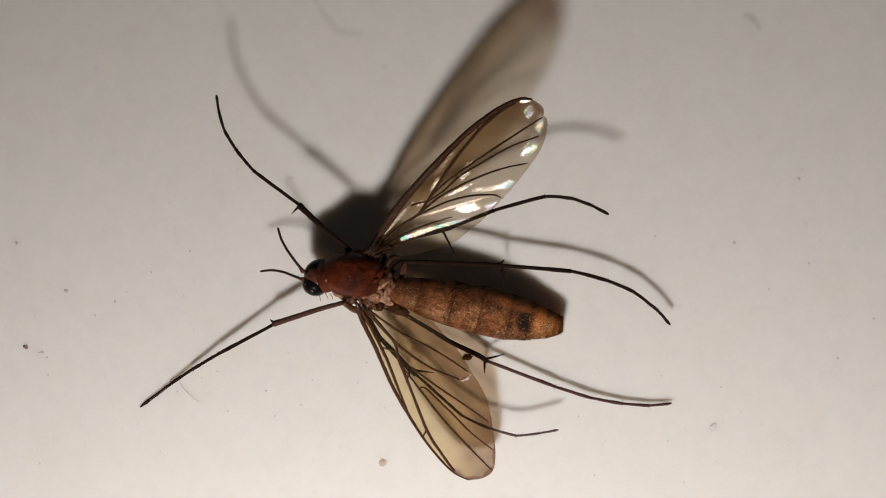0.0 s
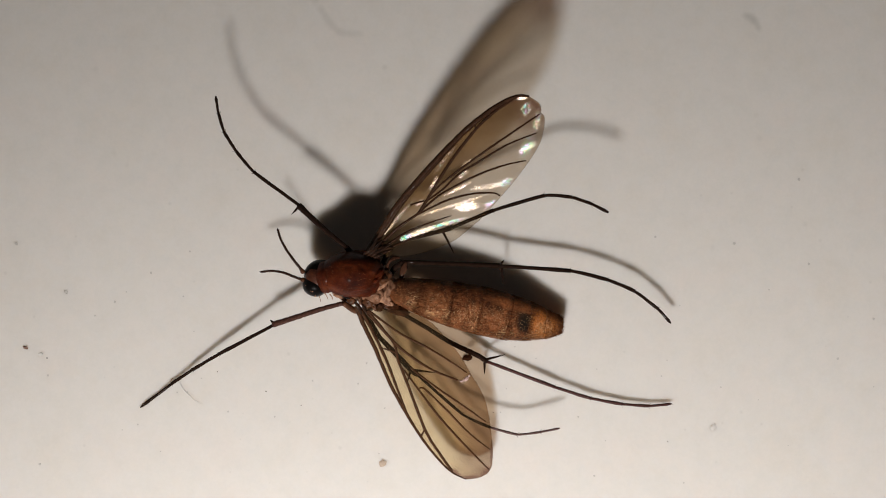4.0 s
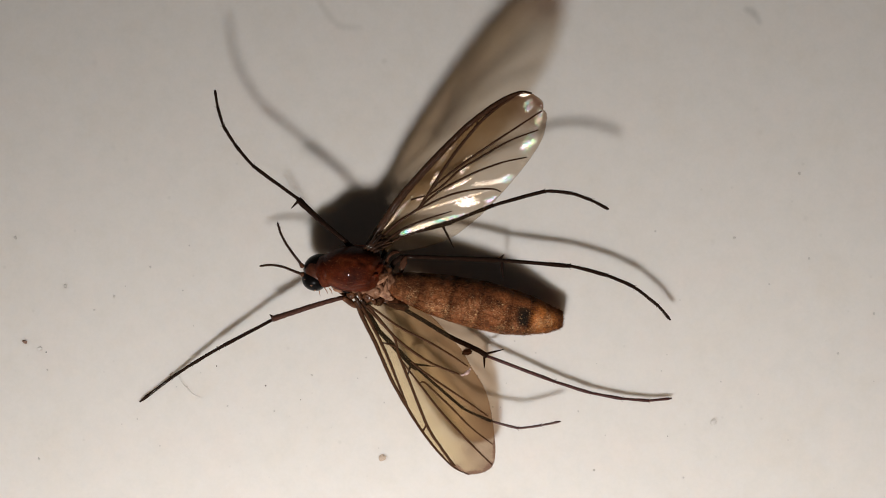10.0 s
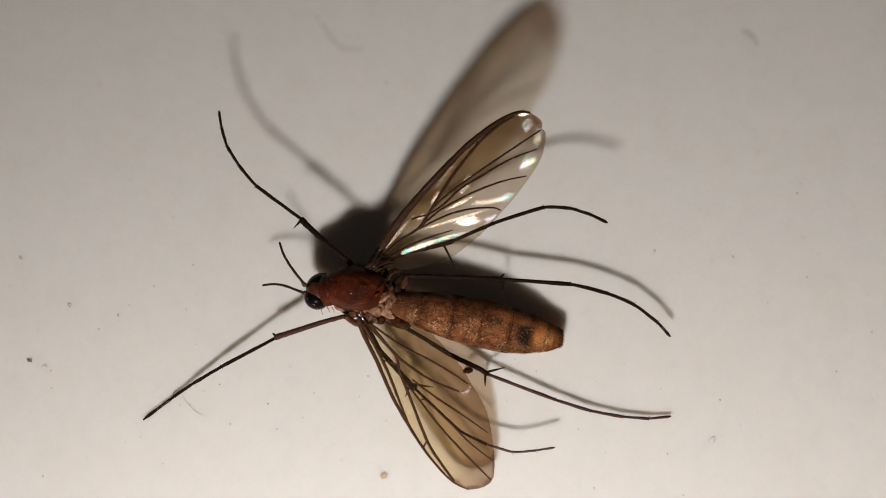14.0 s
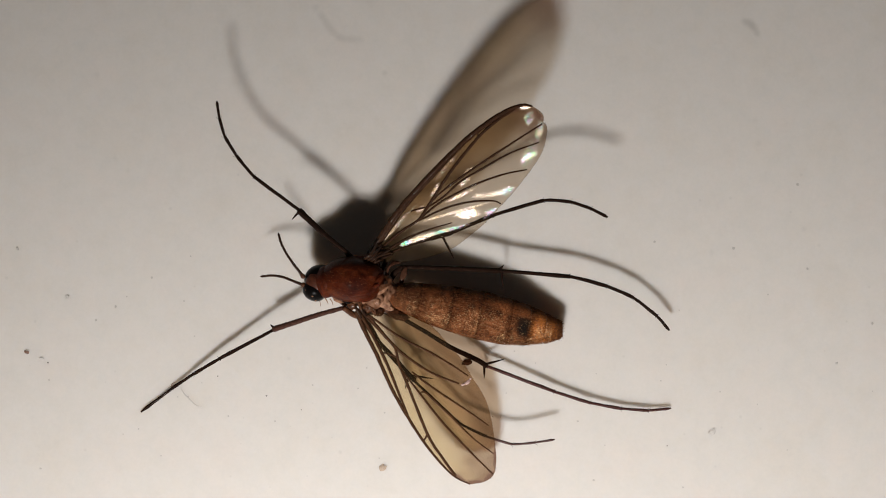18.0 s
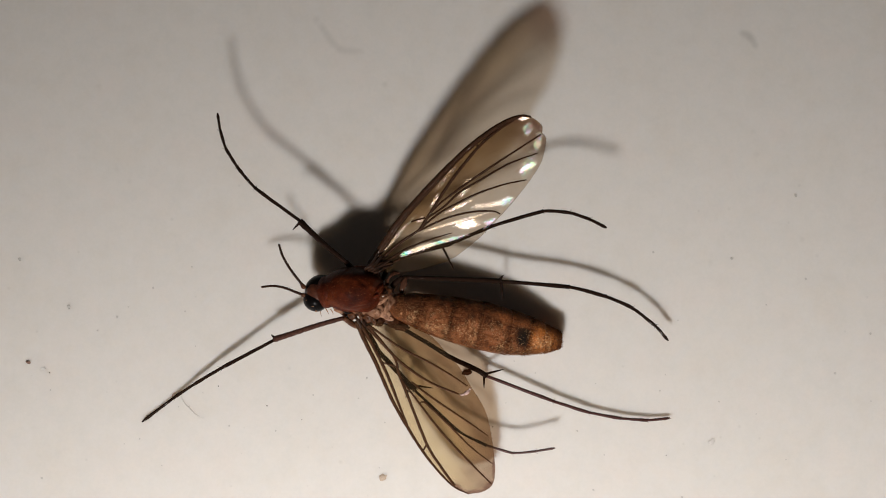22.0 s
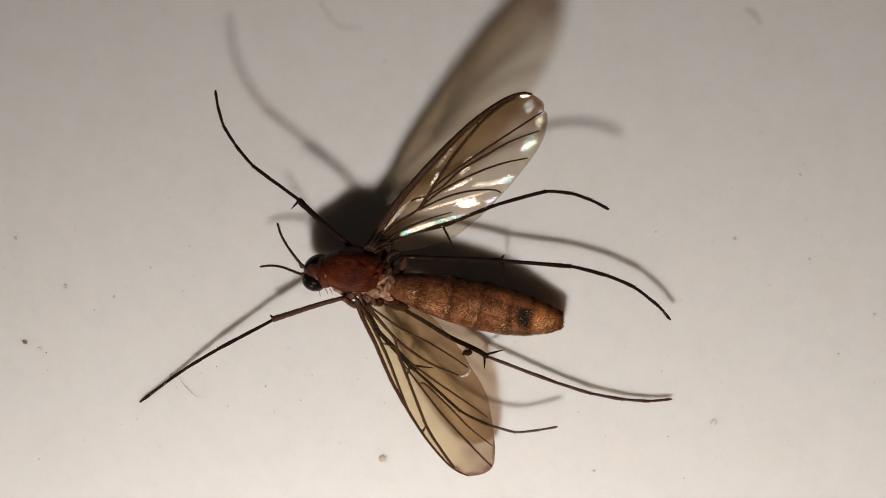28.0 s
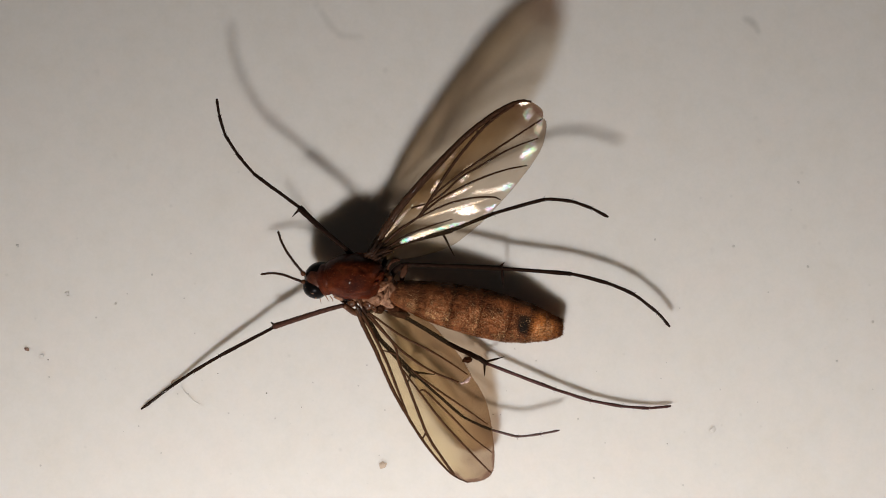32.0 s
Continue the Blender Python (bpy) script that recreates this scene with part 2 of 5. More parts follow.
ROOT = (-1.439, -1.209, 0.0)
ABDOMEN_SPOT = (2.156, -1.949, 1.102)
ABDOMEN_MARKS = (((0.015, -0.98, 1.378), 0.13), ((0.088, -1.182, 1.439), 0.10), ((0.645, -1.07, 1.316), 0.14), ((0.763, -1.306, 1.286), 0.12), ((1.001, -1.251, 1.194), 0.16),
                 ((1.204, -1.469, 1.255), 0.13), ((1.475, -1.46, 1.133), 0.14), ((1.739, -1.635, 1.163), 0.12), ((0.322, -1.04, 1.347), 0.10), ((-1.133, -0.886, 1.592), 0.26), ((-0.931, -0.859, 1.531), 0.2),
                 ((0.0, -0.837, 1.255), 0.10), ((0.632, -0.956, 1.224), 0.10), ((-0.029, -1.388, 1.408), 0.07), ((0.615, -1.523, 1.347), 0.08), ((1.293, -1.63, 1.255), 0.09), ((1.298, -1.283, 1.133), 0.10))
ABDOMEN_TIP = (3.069, -1.971, 0.536)
# a faint curved shadow and a dent's shading, painted as rows of soft spots
TABLE_SHADING = (
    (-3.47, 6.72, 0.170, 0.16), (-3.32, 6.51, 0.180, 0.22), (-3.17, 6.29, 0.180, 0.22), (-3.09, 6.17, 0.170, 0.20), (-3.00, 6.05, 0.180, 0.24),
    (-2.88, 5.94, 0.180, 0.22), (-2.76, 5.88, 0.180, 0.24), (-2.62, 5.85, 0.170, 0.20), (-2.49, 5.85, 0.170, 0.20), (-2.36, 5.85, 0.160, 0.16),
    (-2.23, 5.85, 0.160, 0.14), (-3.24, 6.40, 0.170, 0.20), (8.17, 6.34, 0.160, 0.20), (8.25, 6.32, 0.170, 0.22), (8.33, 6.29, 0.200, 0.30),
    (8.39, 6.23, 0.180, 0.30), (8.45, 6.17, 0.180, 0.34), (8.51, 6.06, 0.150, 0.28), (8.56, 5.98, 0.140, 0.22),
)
TABLE_SPOTS = (
    (-1.59, 4.94, 0.120, 0.22), (-9.41, 4.87, 0.140, 0.10), (8.49, 3.64, 0.120, 0.12), (8.57, 3.02, 0.130, 0.14), (-8.57, 2.27, 0.120, 0.12),
    (-8.92, 2.59, 0.120, 0.10), (9.81, 0.69, 0.120, 0.14), (7.30, 0.05, 0.120, 0.12), (6.98, 1.47, 0.057, 0.20), (10.96, -1.82, 0.048, 0.20),
    (9.73, 2.16, 0.067, 0.20), (-11.08, -1.82, 0.057, 0.20), (-7.41, 1.24, 0.077, 0.20), (-5.57, 2.16, 0.057, 0.20), (-11.22, -3.02, 0.042, 0.16),
    (-3.54, -4.04, 0.042, 0.16), (8.56, -2.60, 0.038, 0.16), (10.36, -2.62, 0.046, 0.16), (10.21, 0.24, 0.086, 0.16), (7.39, -5.76, 0.050, 0.16),
    (-4.70, -6.32, 0.038, 0.16), (-2.05, -6.29, 0.031, 0.16),
)
TABLE_DUST = (
    (-9.95, 0.35, 0.057, 0.20), (-6.75, -0.87, 0.046, 0.20), (-11.86, -0.64, 0.077, 0.20), (-9.17, -3.47, 0.042, 0.20), (-9.72, -5.31, 0.065, 0.20),
    (-8.91, -3.18, 0.046, 0.20), (-3.67, -4.97, 0.050, 0.20), (-4.19, -2.83, 0.080, 0.20), (-5.42, -4.44, 0.038, 0.20), (-5.77, -6.03, 0.046, 0.20),
    (-2.79, -5.37, 0.084, 0.20), (-3.69, -6.02, 0.038, 0.20), (-5.49, -5.14, 0.034, 0.20), (-3.02, -4.97, 0.038, 0.20), (-4.15, -4.67, 0.031, 0.20),
    (8.07, -4.41, 0.069, 0.20), (4.90, -2.77, 0.061, 0.20), (6.55, -4.88, 0.050, 0.20), (10.58, -6.61, 0.034, 0.20), (8.62, -4.73, 0.061, 0.20),
    (11.57, -0.89, 0.057, 0.20), (7.81, 1.52, 0.067, 0.20), (9.44, 1.15, 0.057, 0.20), (7.56, -4.70, 0.057, 0.20),
)
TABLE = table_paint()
THORAX = thorax_cuticle()
ABDOMEN = abdomen_cuticle()
HEAD = cuticle("head_cuticle", (0.03, 0.010, 0.006), (0.09, 0.026, 0.011), 0.5, 0.12, coat=0.04, spec=0.12)
EYE = cuticle("eye_facets", (0.002, 0.0018, 0.0018), (0.006, 0.0045, 0.004), 0.3, 0.03, 0.002, spec=0.06)
FACE = cuticle("pale_face_dust", (0.055, 0.019, 0.009), (0.125, 0.050, 0.025), 0.5, 0.05, 0.012, spec=0.12)
AMBER = cuticle("amber_cuticle", (0.030, 0.0105, 0.0045), (0.135, 0.052, 0.022), 0.42, 0.14, 0.012, coat=0.25, spec=0.12)
PALE = cuticle("pale_cuticle", (0.15, 0.062, 0.033), (0.40, 0.215, 0.125), 0.42, 0.12, 0.014, coat=0.35, spec=0.15)
TAN = cuticle("tan_cuticle", (0.085, 0.034, 0.018), (0.25, 0.125, 0.070), 0.45, 0.12, 0.014, coat=0.18, spec=0.10)
DUSKY = cuticle("dusky_knob", (0.020, 0.008, 0.004), (0.085, 0.036, 0.020), 0.6, 0.09, 0.012, coat=0.06, spec=0.02)
LEG = cuticle("leg_cuticle", (0.006, 0.003, 0.002), (0.026, 0.012, 0.0075), 0.6, 0.06, 0.018, spec=0.04, patchy=0.55, Specular_Tint=(1.0, 0.80, 0.64, 1.0))
SHIN = cuticle("shin_cuticle", (0.030, 0.012, 0.008), (0.090, 0.038, 0.026), 0.5, 0.06, 0.014, spec=0.10, patchy=0.35, Specular_Tint=(1.0, 0.80, 0.64, 1.0))
VEIN = cuticle("wing_vein", (0.012, 0.005, 0.0025), (0.048, 0.018, 0.0075), 0.5, 0.06, 0.012, spec=0.10, patchy=0.22, Specular_Tint=(1.0, 0.80, 0.64, 1.0))
VEIN_LOW = cuticle("low_wing_vein", (0.024, 0.009, 0.004), (0.085, 0.034, 0.014), 0.5, 0.06, 0.010, spec=0.14, Specular_Tint=(1.0, 0.80, 0.64, 1.0))
WING_BASE = cuticle("wing_base_rods", (0.010, 0.004, 0.002), (0.055, 0.021, 0.009), 0.45, 0.05, 0.035, coat=0.7, spec=0.10)
FEELER = cuticle("antenna_cuticle", (0.014, 0.007, 0.005), (0.05, 0.021, 0.011), 0.5, 0.04, 0.004, spec=0.12)
GOLD = cuticle("golden_bristles", (0.30, 0.14, 0.055), (0.70, 0.45, 0.21), 0.36, 0.1, Metallic=0.65)
RUST = cuticle("rust_bristles", (0.09, 0.030, 0.012), (0.34, 0.118, 0.042), 0.36, 0.08, spec=0.3, Specular_Tint=(1.0, 0.66, 0.36, 1.0))
BRISTLE = cuticle("dark_bristles", (0.010, 0.0045, 0.003), (0.028, 0.0125, 0.0075), 0.5, 0.1, spec=0.05)
WING_ROOT_A, WING_ROOT_B = (-1.87, -0.029, 1.423), (-2.186, -1.526, 1.286)
# highlights painted on the raised wing as glossier patches: place, half length, half width, turn, strength, 1 for
# rainbow film
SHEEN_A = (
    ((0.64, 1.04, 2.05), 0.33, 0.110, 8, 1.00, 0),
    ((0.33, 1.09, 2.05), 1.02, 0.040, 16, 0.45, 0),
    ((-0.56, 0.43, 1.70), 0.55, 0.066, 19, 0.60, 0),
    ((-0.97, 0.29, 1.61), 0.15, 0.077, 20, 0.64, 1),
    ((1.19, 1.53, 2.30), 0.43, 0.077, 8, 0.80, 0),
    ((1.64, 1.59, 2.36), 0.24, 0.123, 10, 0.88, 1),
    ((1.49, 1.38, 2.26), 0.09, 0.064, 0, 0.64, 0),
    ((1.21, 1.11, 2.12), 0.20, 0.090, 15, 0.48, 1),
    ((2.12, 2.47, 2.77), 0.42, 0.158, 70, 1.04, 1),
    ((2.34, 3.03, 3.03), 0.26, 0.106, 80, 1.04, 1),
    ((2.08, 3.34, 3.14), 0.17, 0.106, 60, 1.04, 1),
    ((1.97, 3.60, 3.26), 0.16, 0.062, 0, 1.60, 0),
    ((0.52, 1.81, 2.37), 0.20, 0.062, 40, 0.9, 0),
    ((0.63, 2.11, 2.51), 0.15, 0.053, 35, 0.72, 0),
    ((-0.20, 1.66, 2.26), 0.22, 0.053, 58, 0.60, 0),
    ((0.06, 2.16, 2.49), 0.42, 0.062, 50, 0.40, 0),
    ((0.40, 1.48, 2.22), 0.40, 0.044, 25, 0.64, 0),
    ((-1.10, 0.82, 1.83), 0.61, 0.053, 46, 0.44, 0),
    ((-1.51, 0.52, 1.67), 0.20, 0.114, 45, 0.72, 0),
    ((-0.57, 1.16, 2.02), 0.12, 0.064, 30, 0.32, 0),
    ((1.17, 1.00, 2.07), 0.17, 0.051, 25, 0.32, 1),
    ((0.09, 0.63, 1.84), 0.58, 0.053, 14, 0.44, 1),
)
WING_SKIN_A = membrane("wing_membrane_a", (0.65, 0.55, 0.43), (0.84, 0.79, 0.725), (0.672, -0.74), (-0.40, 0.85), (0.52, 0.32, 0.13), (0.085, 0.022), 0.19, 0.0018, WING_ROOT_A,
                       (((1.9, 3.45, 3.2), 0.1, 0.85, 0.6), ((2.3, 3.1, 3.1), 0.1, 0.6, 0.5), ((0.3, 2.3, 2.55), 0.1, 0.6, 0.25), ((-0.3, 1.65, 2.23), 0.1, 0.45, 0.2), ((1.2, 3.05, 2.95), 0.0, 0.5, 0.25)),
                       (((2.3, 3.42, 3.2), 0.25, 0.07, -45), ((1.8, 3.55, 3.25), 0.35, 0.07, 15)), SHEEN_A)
WING_SKIN_B = membrane("wing_membrane_b", (0.925, 0.845, 0.69), (0.82, 0.73, 0.63), (0.845, 0.535), (-0.25, 0.75), (0.46, 0.36, 0.22), (0.05, 0.05), 0.24, 0.0020, WING_ROOT_B,
                       (((0.33, -5.93, 0.89), 0.0, 0.38, 0.4), ((0.75, -6.1, 0.9), 0.0, 0.36, 0.4), ((1.2, -5.95, 0.9), 0.05, 0.42, 0.5), ((1.36, -5.4, 0.985), 0.0, 0.42, 0.4),
                        ((0.72, -5.35, 0.97), 0.0, 0.34, 0.25), ((0.95, -5.65, 0.94), 0.1, 0.7, 0.30), ((1.28, -4.5, 1.079), 0.0, 0.5, 0.25), ((0.95, -3.7, 1.15), 0.0, 0.5, 0.2), ((0.5, -2.95, 1.216), 0.0, 0.5, 0.15)),
                       (((-0.05, -5.6, 0.9), 0.50, 0.09, -49), ((0.36, -5.92, 0.9), 0.34, 0.13, -32), ((0.85, -6.04, 0.9), 0.40, 0.11, 3), ((1.22, -5.88, 0.92), 0.28, 0.12, 46), ((1.37, -5.3, 0.99), 0.5, 0.07, 88)),
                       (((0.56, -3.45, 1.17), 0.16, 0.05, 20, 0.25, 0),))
RED_FOOT = cuticle("reddish_foot", (0.026, 0.008, 0.006), (0.095, 0.032, 0.025), 0.5, 0.06, 0.012, spec=0.25, patchy=1.0)
PURPLE = cuticle("purplish_foot", (0.055, 0.028, 0.024), (0.14, 0.078, 0.070), 0.5, 0.06, 0.01, spec=0.2)
PINK = cuticle("pinkish_torn_skin", (0.35, 0.20, 0.17), (0.70, 0.52, 0.46), 0.3, 0.08, 0.01, coat=0.4)
GRIT_DARK = cuticle("dark_grit", (0.10, 0.085, 0.072), (0.22, 0.19, 0.165), 0.7, 0.02)
GRIT_GREY = cuticle("grey_dust", (0.47, 0.43, 0.39), (0.58, 0.54, 0.495), 0.8, 0.03)
GRIT_FAINT = cuticle("pale_dust", (0.53, 0.49, 0.45), (0.63, 0.59, 0.545), 0.8, 0.05)
LINT = cuticle("pale_lint", (0.68, 0.64, 0.60), (0.78, 0.745, 0.71), 0.8, 0.05)
FLAKE = cuticle("dried_flake", (0.56, 0.515, 0.465), (0.63, 0.585, 0.54), 0.8, 0.1)
GRIT_TAN = cuticle("tan_crumb", (0.36, 0.25, 0.165), (0.58, 0.47, 0.37), 0.7, 0.05)
GRIT_BROWN = cuticle("brown_crumb", (0.09, 0.048, 0.034), (0.32, 0.18, 0.12), 0.6, 0.05)


# ---- shaping helpers (all in mm) ----
def smooth(points, steps=6):
    """A Catmull-Rom line through the points."""
    p = [Vector(q) for q in points]
    p = [2 * p[0] - p[1], *p, 2 * p[-1] - p[-2]]
    line = []
    for a, b, c, d in zip(p, p[1:], p[2:], p[3:]):
        for k in range(steps):
            t = k / steps
            line.append(0.5 * (2 * b + (c - a) * t + (2 * a - 5 * b + 4 * c - d) * t * t + (3 * b - a - 3 * c + d) * t ** 3))
    return line + [p[-2]]


def spread(values, count):
    """Values given at even steps, read at count even steps."""
    out = []
    for k in range(count):
        f = k / max(count - 1, 1) * (len(values) - 1)
        i = min(int(f), len(values) - 2) if len(values) > 1 else 0
        out.append(values[i] + (values[i + 1] - values[i]) * (f - i) if len(values) > 1 else values[0])
    return out


def tube(bm, line, radii, sides=7, flat=1.0, rough=0.0):
    """A round, closed tube along a line; flat: its height over its width."""
    line = [Vector(q) for q in line]
    radii = spread(radii, len(line)) if len(radii) != len(line) else radii
    rings = []
    for i, (q, r) in enumerate(zip(line, radii)):
        way = (line[min(i + 1, len(line) - 1)] - line[max(i - 1, 0)]).normalized()
        side = way.cross(Vector((0, 0, 1)))
        side = side.normalized() if side.length > 1e-6 else Vector((1, 0, 0))
        up = side.cross(way)
        ring = []
        for k in range(sides):
            a = 2 * math.pi * k / sides
            rr = r * (1 + rough * random.uniform(-1, 1))
            ring.append(bm.verts.new(q + side * math.cos(a) * rr + up * math.sin(a) * rr * flat))
        rings.append(ring)
    for a, b in zip(rings, rings[1:]):
        for k in range(sides):
            bm.faces.new((a[k], a[(k + 1) % sides], b[(k + 1) % sides], b[k]))
    bm.faces.new(rings[0][::-1])
    bm.faces.new(rings[-1])
    return bm


def lump(bm, centre, radii, turn=0.0, rough=0.0, detail=3, often=1.7):
    """An uneven ellipsoid: half sizes in mm, turned by degrees about z."""
    m = Matrix.Translation(centre) @ pose(0, 0, 0, 0, 0, turn) @ Matrix.Diagonal((*radii, 1))
    made = bmesh.ops.create_icosphere(bm, subdivisions=detail, radius=1.0)["verts"]
    shift = Vector(centre) * 3.1
    for v in made:
        if rough:
            v.co *= 1 + rough * noise.noise(v.co * often + shift)
        v.co = m @ v.co
    return bm


def part(name, bm, material, parent, label="", pivot=(0, 0, 0), origin=(0, 0, 0), kind=""):
    """One mesh under a thing or a part. The bmesh is in world mm; pivot is its turning point, origin its parent's."""
    bmesh.ops.transform(bm, matrix=Matrix.Scale(MM, 4) @ Matrix.Translation(-Vector(pivot)), verts=bm.verts)
    bmesh.ops.recalc_face_normals(bm, faces=bm.faces)
    data = bpy.data.meshes.new(name)
    bm.to_mesh(data)
    bm.free()
    data.polygons.foreach_set("use_smooth", [True] * len(data.polygons))
    data.materials.append(material)
    ob = new(name, data)
    ob.parent = parent
    ob.location = (Vector(pivot) - Vector(origin)) * MM
    return tagged(ob, label, kind=kind)


def hair(bm, root, way, length, r):
    """A fine tapered bristle."""
    way = Vector(way).normalized()
    side = way.orthogonal().normalized()
    other = way.cross(side)
    ring = [bm.verts.new(Vector(root) + (side * math.cos(a) + other * math.sin(a)) * r) for a in (0, 2.094, 4.189)]
    tip = bm.verts.new(Vector(root) + way * length)
    for k in range(3):
        bm.faces.new((ring[k], ring[(k + 1) % 3], tip))


def blade(bm, root, way, face, length, width):
    """A flat tapered scale-like bristle, lying with one face outwards."""
    side = Vector(way).cross(face).normalized() * width * 0.5
    way = side.cross(face).normalized() * -length
    a = [bm.verts.new(Vector(root) + v) for v in (-side, side, side * 0.8 + way * 0.7, way, way * 0.7 - side * 0.8)]
    bm.faces.new(a)


# ---- the table ----
def tabletop():
    bm = bmesh.new()
    half = 260.0
    top = bmesh.ops.create_cube(bm, size=1.0)["verts"]
    for v in top:
        v.co = Vector((v.co.x * 2 * half, v.co.y * 2 * half, v.co.z * 22.0 - 11.0))
    bmesh.ops.bevel(bm, geom=[e for e in bm.edges], offset=1.5, segments=3, affect="EDGES", profile=0.5)
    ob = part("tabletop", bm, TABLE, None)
    for p in ob.data.polygons:
        p.use_smooth = False
    return tagged(ob, "off-white painted tabletop with faint dust, spots and soft painted-in shading", "tabletop", kind="structure")


tabletop()

# ---- the gnat ----
gnat = tagged(new("fungus_gnat"), "reddish-brown fungus gnat with spread smoky wings on a white tabletop", "insect")
gnat.location = Vector(ROOT) * MM


def gnat_part(name, bm, material, label="", pivot=ROOT, kind=""):
    return part(name, bm, material, gnat, label, pivot, ROOT, kind)


# abdomen: overlapping rings along its axis: x, y, z of the axis, half width, half height
AXIS = [(-1.382, -1.029, 1.24, 0.27, 0.24), (-0.915, -1.137, 1.13, 0.40, 0.34), (-0.282, -1.306, 0.99, 0.525, 0.41), (0.328, -1.461, 0.87, 0.59, 0.44),
        (0.988, -1.616, 0.75, 0.63, 0.45), (1.665, -1.785, 0.64, 0.60, 0.41), (2.194, -1.893, 0.50, 0.53, 0.34), (2.694, -1.987, 0.43, 0.40, 0.25),
        (3.013, -2.011, 0.41, 0.28, 0.18), (3.18, -2.005, 0.39, 0.17, 0.11)]


def along_axis(f):
    """Place, half width, half height and way at a share f of the abdomen's length."""
    g = min(max(f, 0.0), 1.0) * (len(AXIS) - 1)
    i = min(int(g), len(AXIS) - 2)
    k = g - i
    v = [a + (b - a) * k for a, b in zip(AXIS[i], AXIS[i + 1])]
    way = (Vector(AXIS[i + 1][:3]) - Vector(AXIS[i][:3])).normalized()
    return Vector(v[:3]), v[3], v[4], way


def abdomen_point(f, a, out=1.0):
    """A point of the dried, flat-backed abdomen, its normal and the way along it; it is rolled to one side towards the tip."""
    q, w, h, way = along_axis(f)
    side = way.cross(Vector((0, 0, 1))).normalized()
    up = side.cross(way)
    p = 2.0 + 0.6 * min(f * 1.4, 1.0)
    c, s = math.cos(a), math.sin(a)
    r = (abs(c) ** p + abs(s) ** p) ** (-1 / p)
    roll = 0.03 + 0.52 * max(f, 0.0) ** 1.5
    side, up = side * math.cos(roll) - up * math.sin(roll), up * math.cos(roll) + side * math.sin(roll)
    normal = side * math.copysign(abs(c * r) ** (p - 1), c) / max(w, 0.05) + up * math.copysign(abs(s * r) ** (p - 1), s) / max(h, 0.05)
    return q + side * c * r * w * out + up * s * r * h * out, normal.normalized(), way


def abdomen():
    cuts = [0.0, 0.15, 0.30, 0.43, 0.555, 0.67, 0.775, 0.87, 1.0]
    first = None
    for n, (a, b) in enumerate(zip(cuts, cuts[1:])):
        bm = bmesh.new()
        rings, steps, sides = [], 9, 40
        for i in range(steps + 1):
            k = i / steps
            f = a + (b - a) * k + (0.008 if k == 1 and b < 1 else 0)
            swell = 0.945 + 0.085 * math.sin(math.pi * min(k * 1.15, 1) * 0.62)
            if k == 1 and b < 1:
                swell -= 0.075
            ring = []
            for j in range(sides):
                ang = 2 * math.pi * j / sides
                wob = 1 + 0.02 * noise.noise(Vector((f * 14, math.cos(ang) * 2, math.sin(ang) * 2)))
                ring.append(bm.verts.new(abdomen_point(f, ang, swell * wob)[0]))
            rings.append(ring)
        for r1, r2 in zip(rings, rings[1:]):
            for j in range(sides):
                bm.faces.new((r1[j], r1[(j + 1) % sides], r2[(j + 1) % sides], r2[j]))
        bm.faces.new(rings[0][::-1])
        bm.faces.new(rings[-1])
        if first is None:
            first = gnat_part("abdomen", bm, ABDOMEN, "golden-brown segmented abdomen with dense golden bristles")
        else:
            ob = part("abdomen_segment", bm, ABDOMEN, first, "", ROOT, ROOT)
            if n == len(cuts) - 2:
                tagged(ob, "orange tip of the abdomen")
    bm = bmesh.new()
    spot = Vector(ABDOMEN_SPOT)
    for _ in range(24000):
        f, ang = random.uniform(0.02, 0.985), random.uniform(-0.25, math.pi + 0.25)
        root, out, way = abdomen_point(f, ang, 1.01)
        ring = max(i for i, c in enumerate(cuts) if c <= f)
        along = (f - cuts[ring]) / (cuts[ring + 1] - cuts[ring])
        thin = 0.22 + 0.78 * along  # thicker towards each ring's rear edge
        patchy = 0.75 + 1.0 * noise.noise(root * 2.6)
        patchy *= min(max((2.25 - ang) / 0.6, 0.12), 1.0) * min(max((f - 0.06) / 0.1, 0.05), 1.0)  # thinned on the far flank to imitate its weaker glints; sparse at the waist
        if random.random() > thin * max(patchy, 0.12) or math.hypot(root.x - spot.x, root.y - spot.y) < 0.3 and random.random() < 0.8 or f > 0.84 and random.random() < 0.95:
            continue
        lean = out * random.uniform(0.0, 0.30) + way + Vector([random.gauss(0, 0.22) for _ in range(3)])
        face = out + Vector([random.gauss(0, 0.15) for _ in range(3)])
        blade(bm, root + out * 0.012, lean, face, random.uniform(0.016, 0.040), random.uniform(0.0025, 0.006))
    part("golden_bristles", bm, GOLD, first, "short golden bristles", ROOT, ROOT, "stuff")
    bm = bmesh.new()
    for _ in range(12000):
        root, out, way = abdomen_point(random.uniform(0.02, 0.97), random.uniform(-0.25, math.pi + 0.25), 1.01)
        if math.hypot(root.x - spot.x, root.y - spot.y) > 0.3:
            lean = out * random.uniform(0.03, 0.3) + way + Vector([random.gauss(0, 0.15) for _ in range(3)])
            hair(bm, root, lean, random.uniform(0.06, 0.12), random.uniform(0.0025, 0.0042))
    part("brown_bristles", bm, RUST, first, "short rust-brown bristles", ROOT, ROOT, "stuff")
    bm = bmesh.new()
    for _ in range(550):
        f = random.choice(cuts[1:-3]) + random.gauss(0, 0.012)
        root, out, way = abdomen_point(f, random.uniform(-0.3, math.pi + 0.3), 1.01)
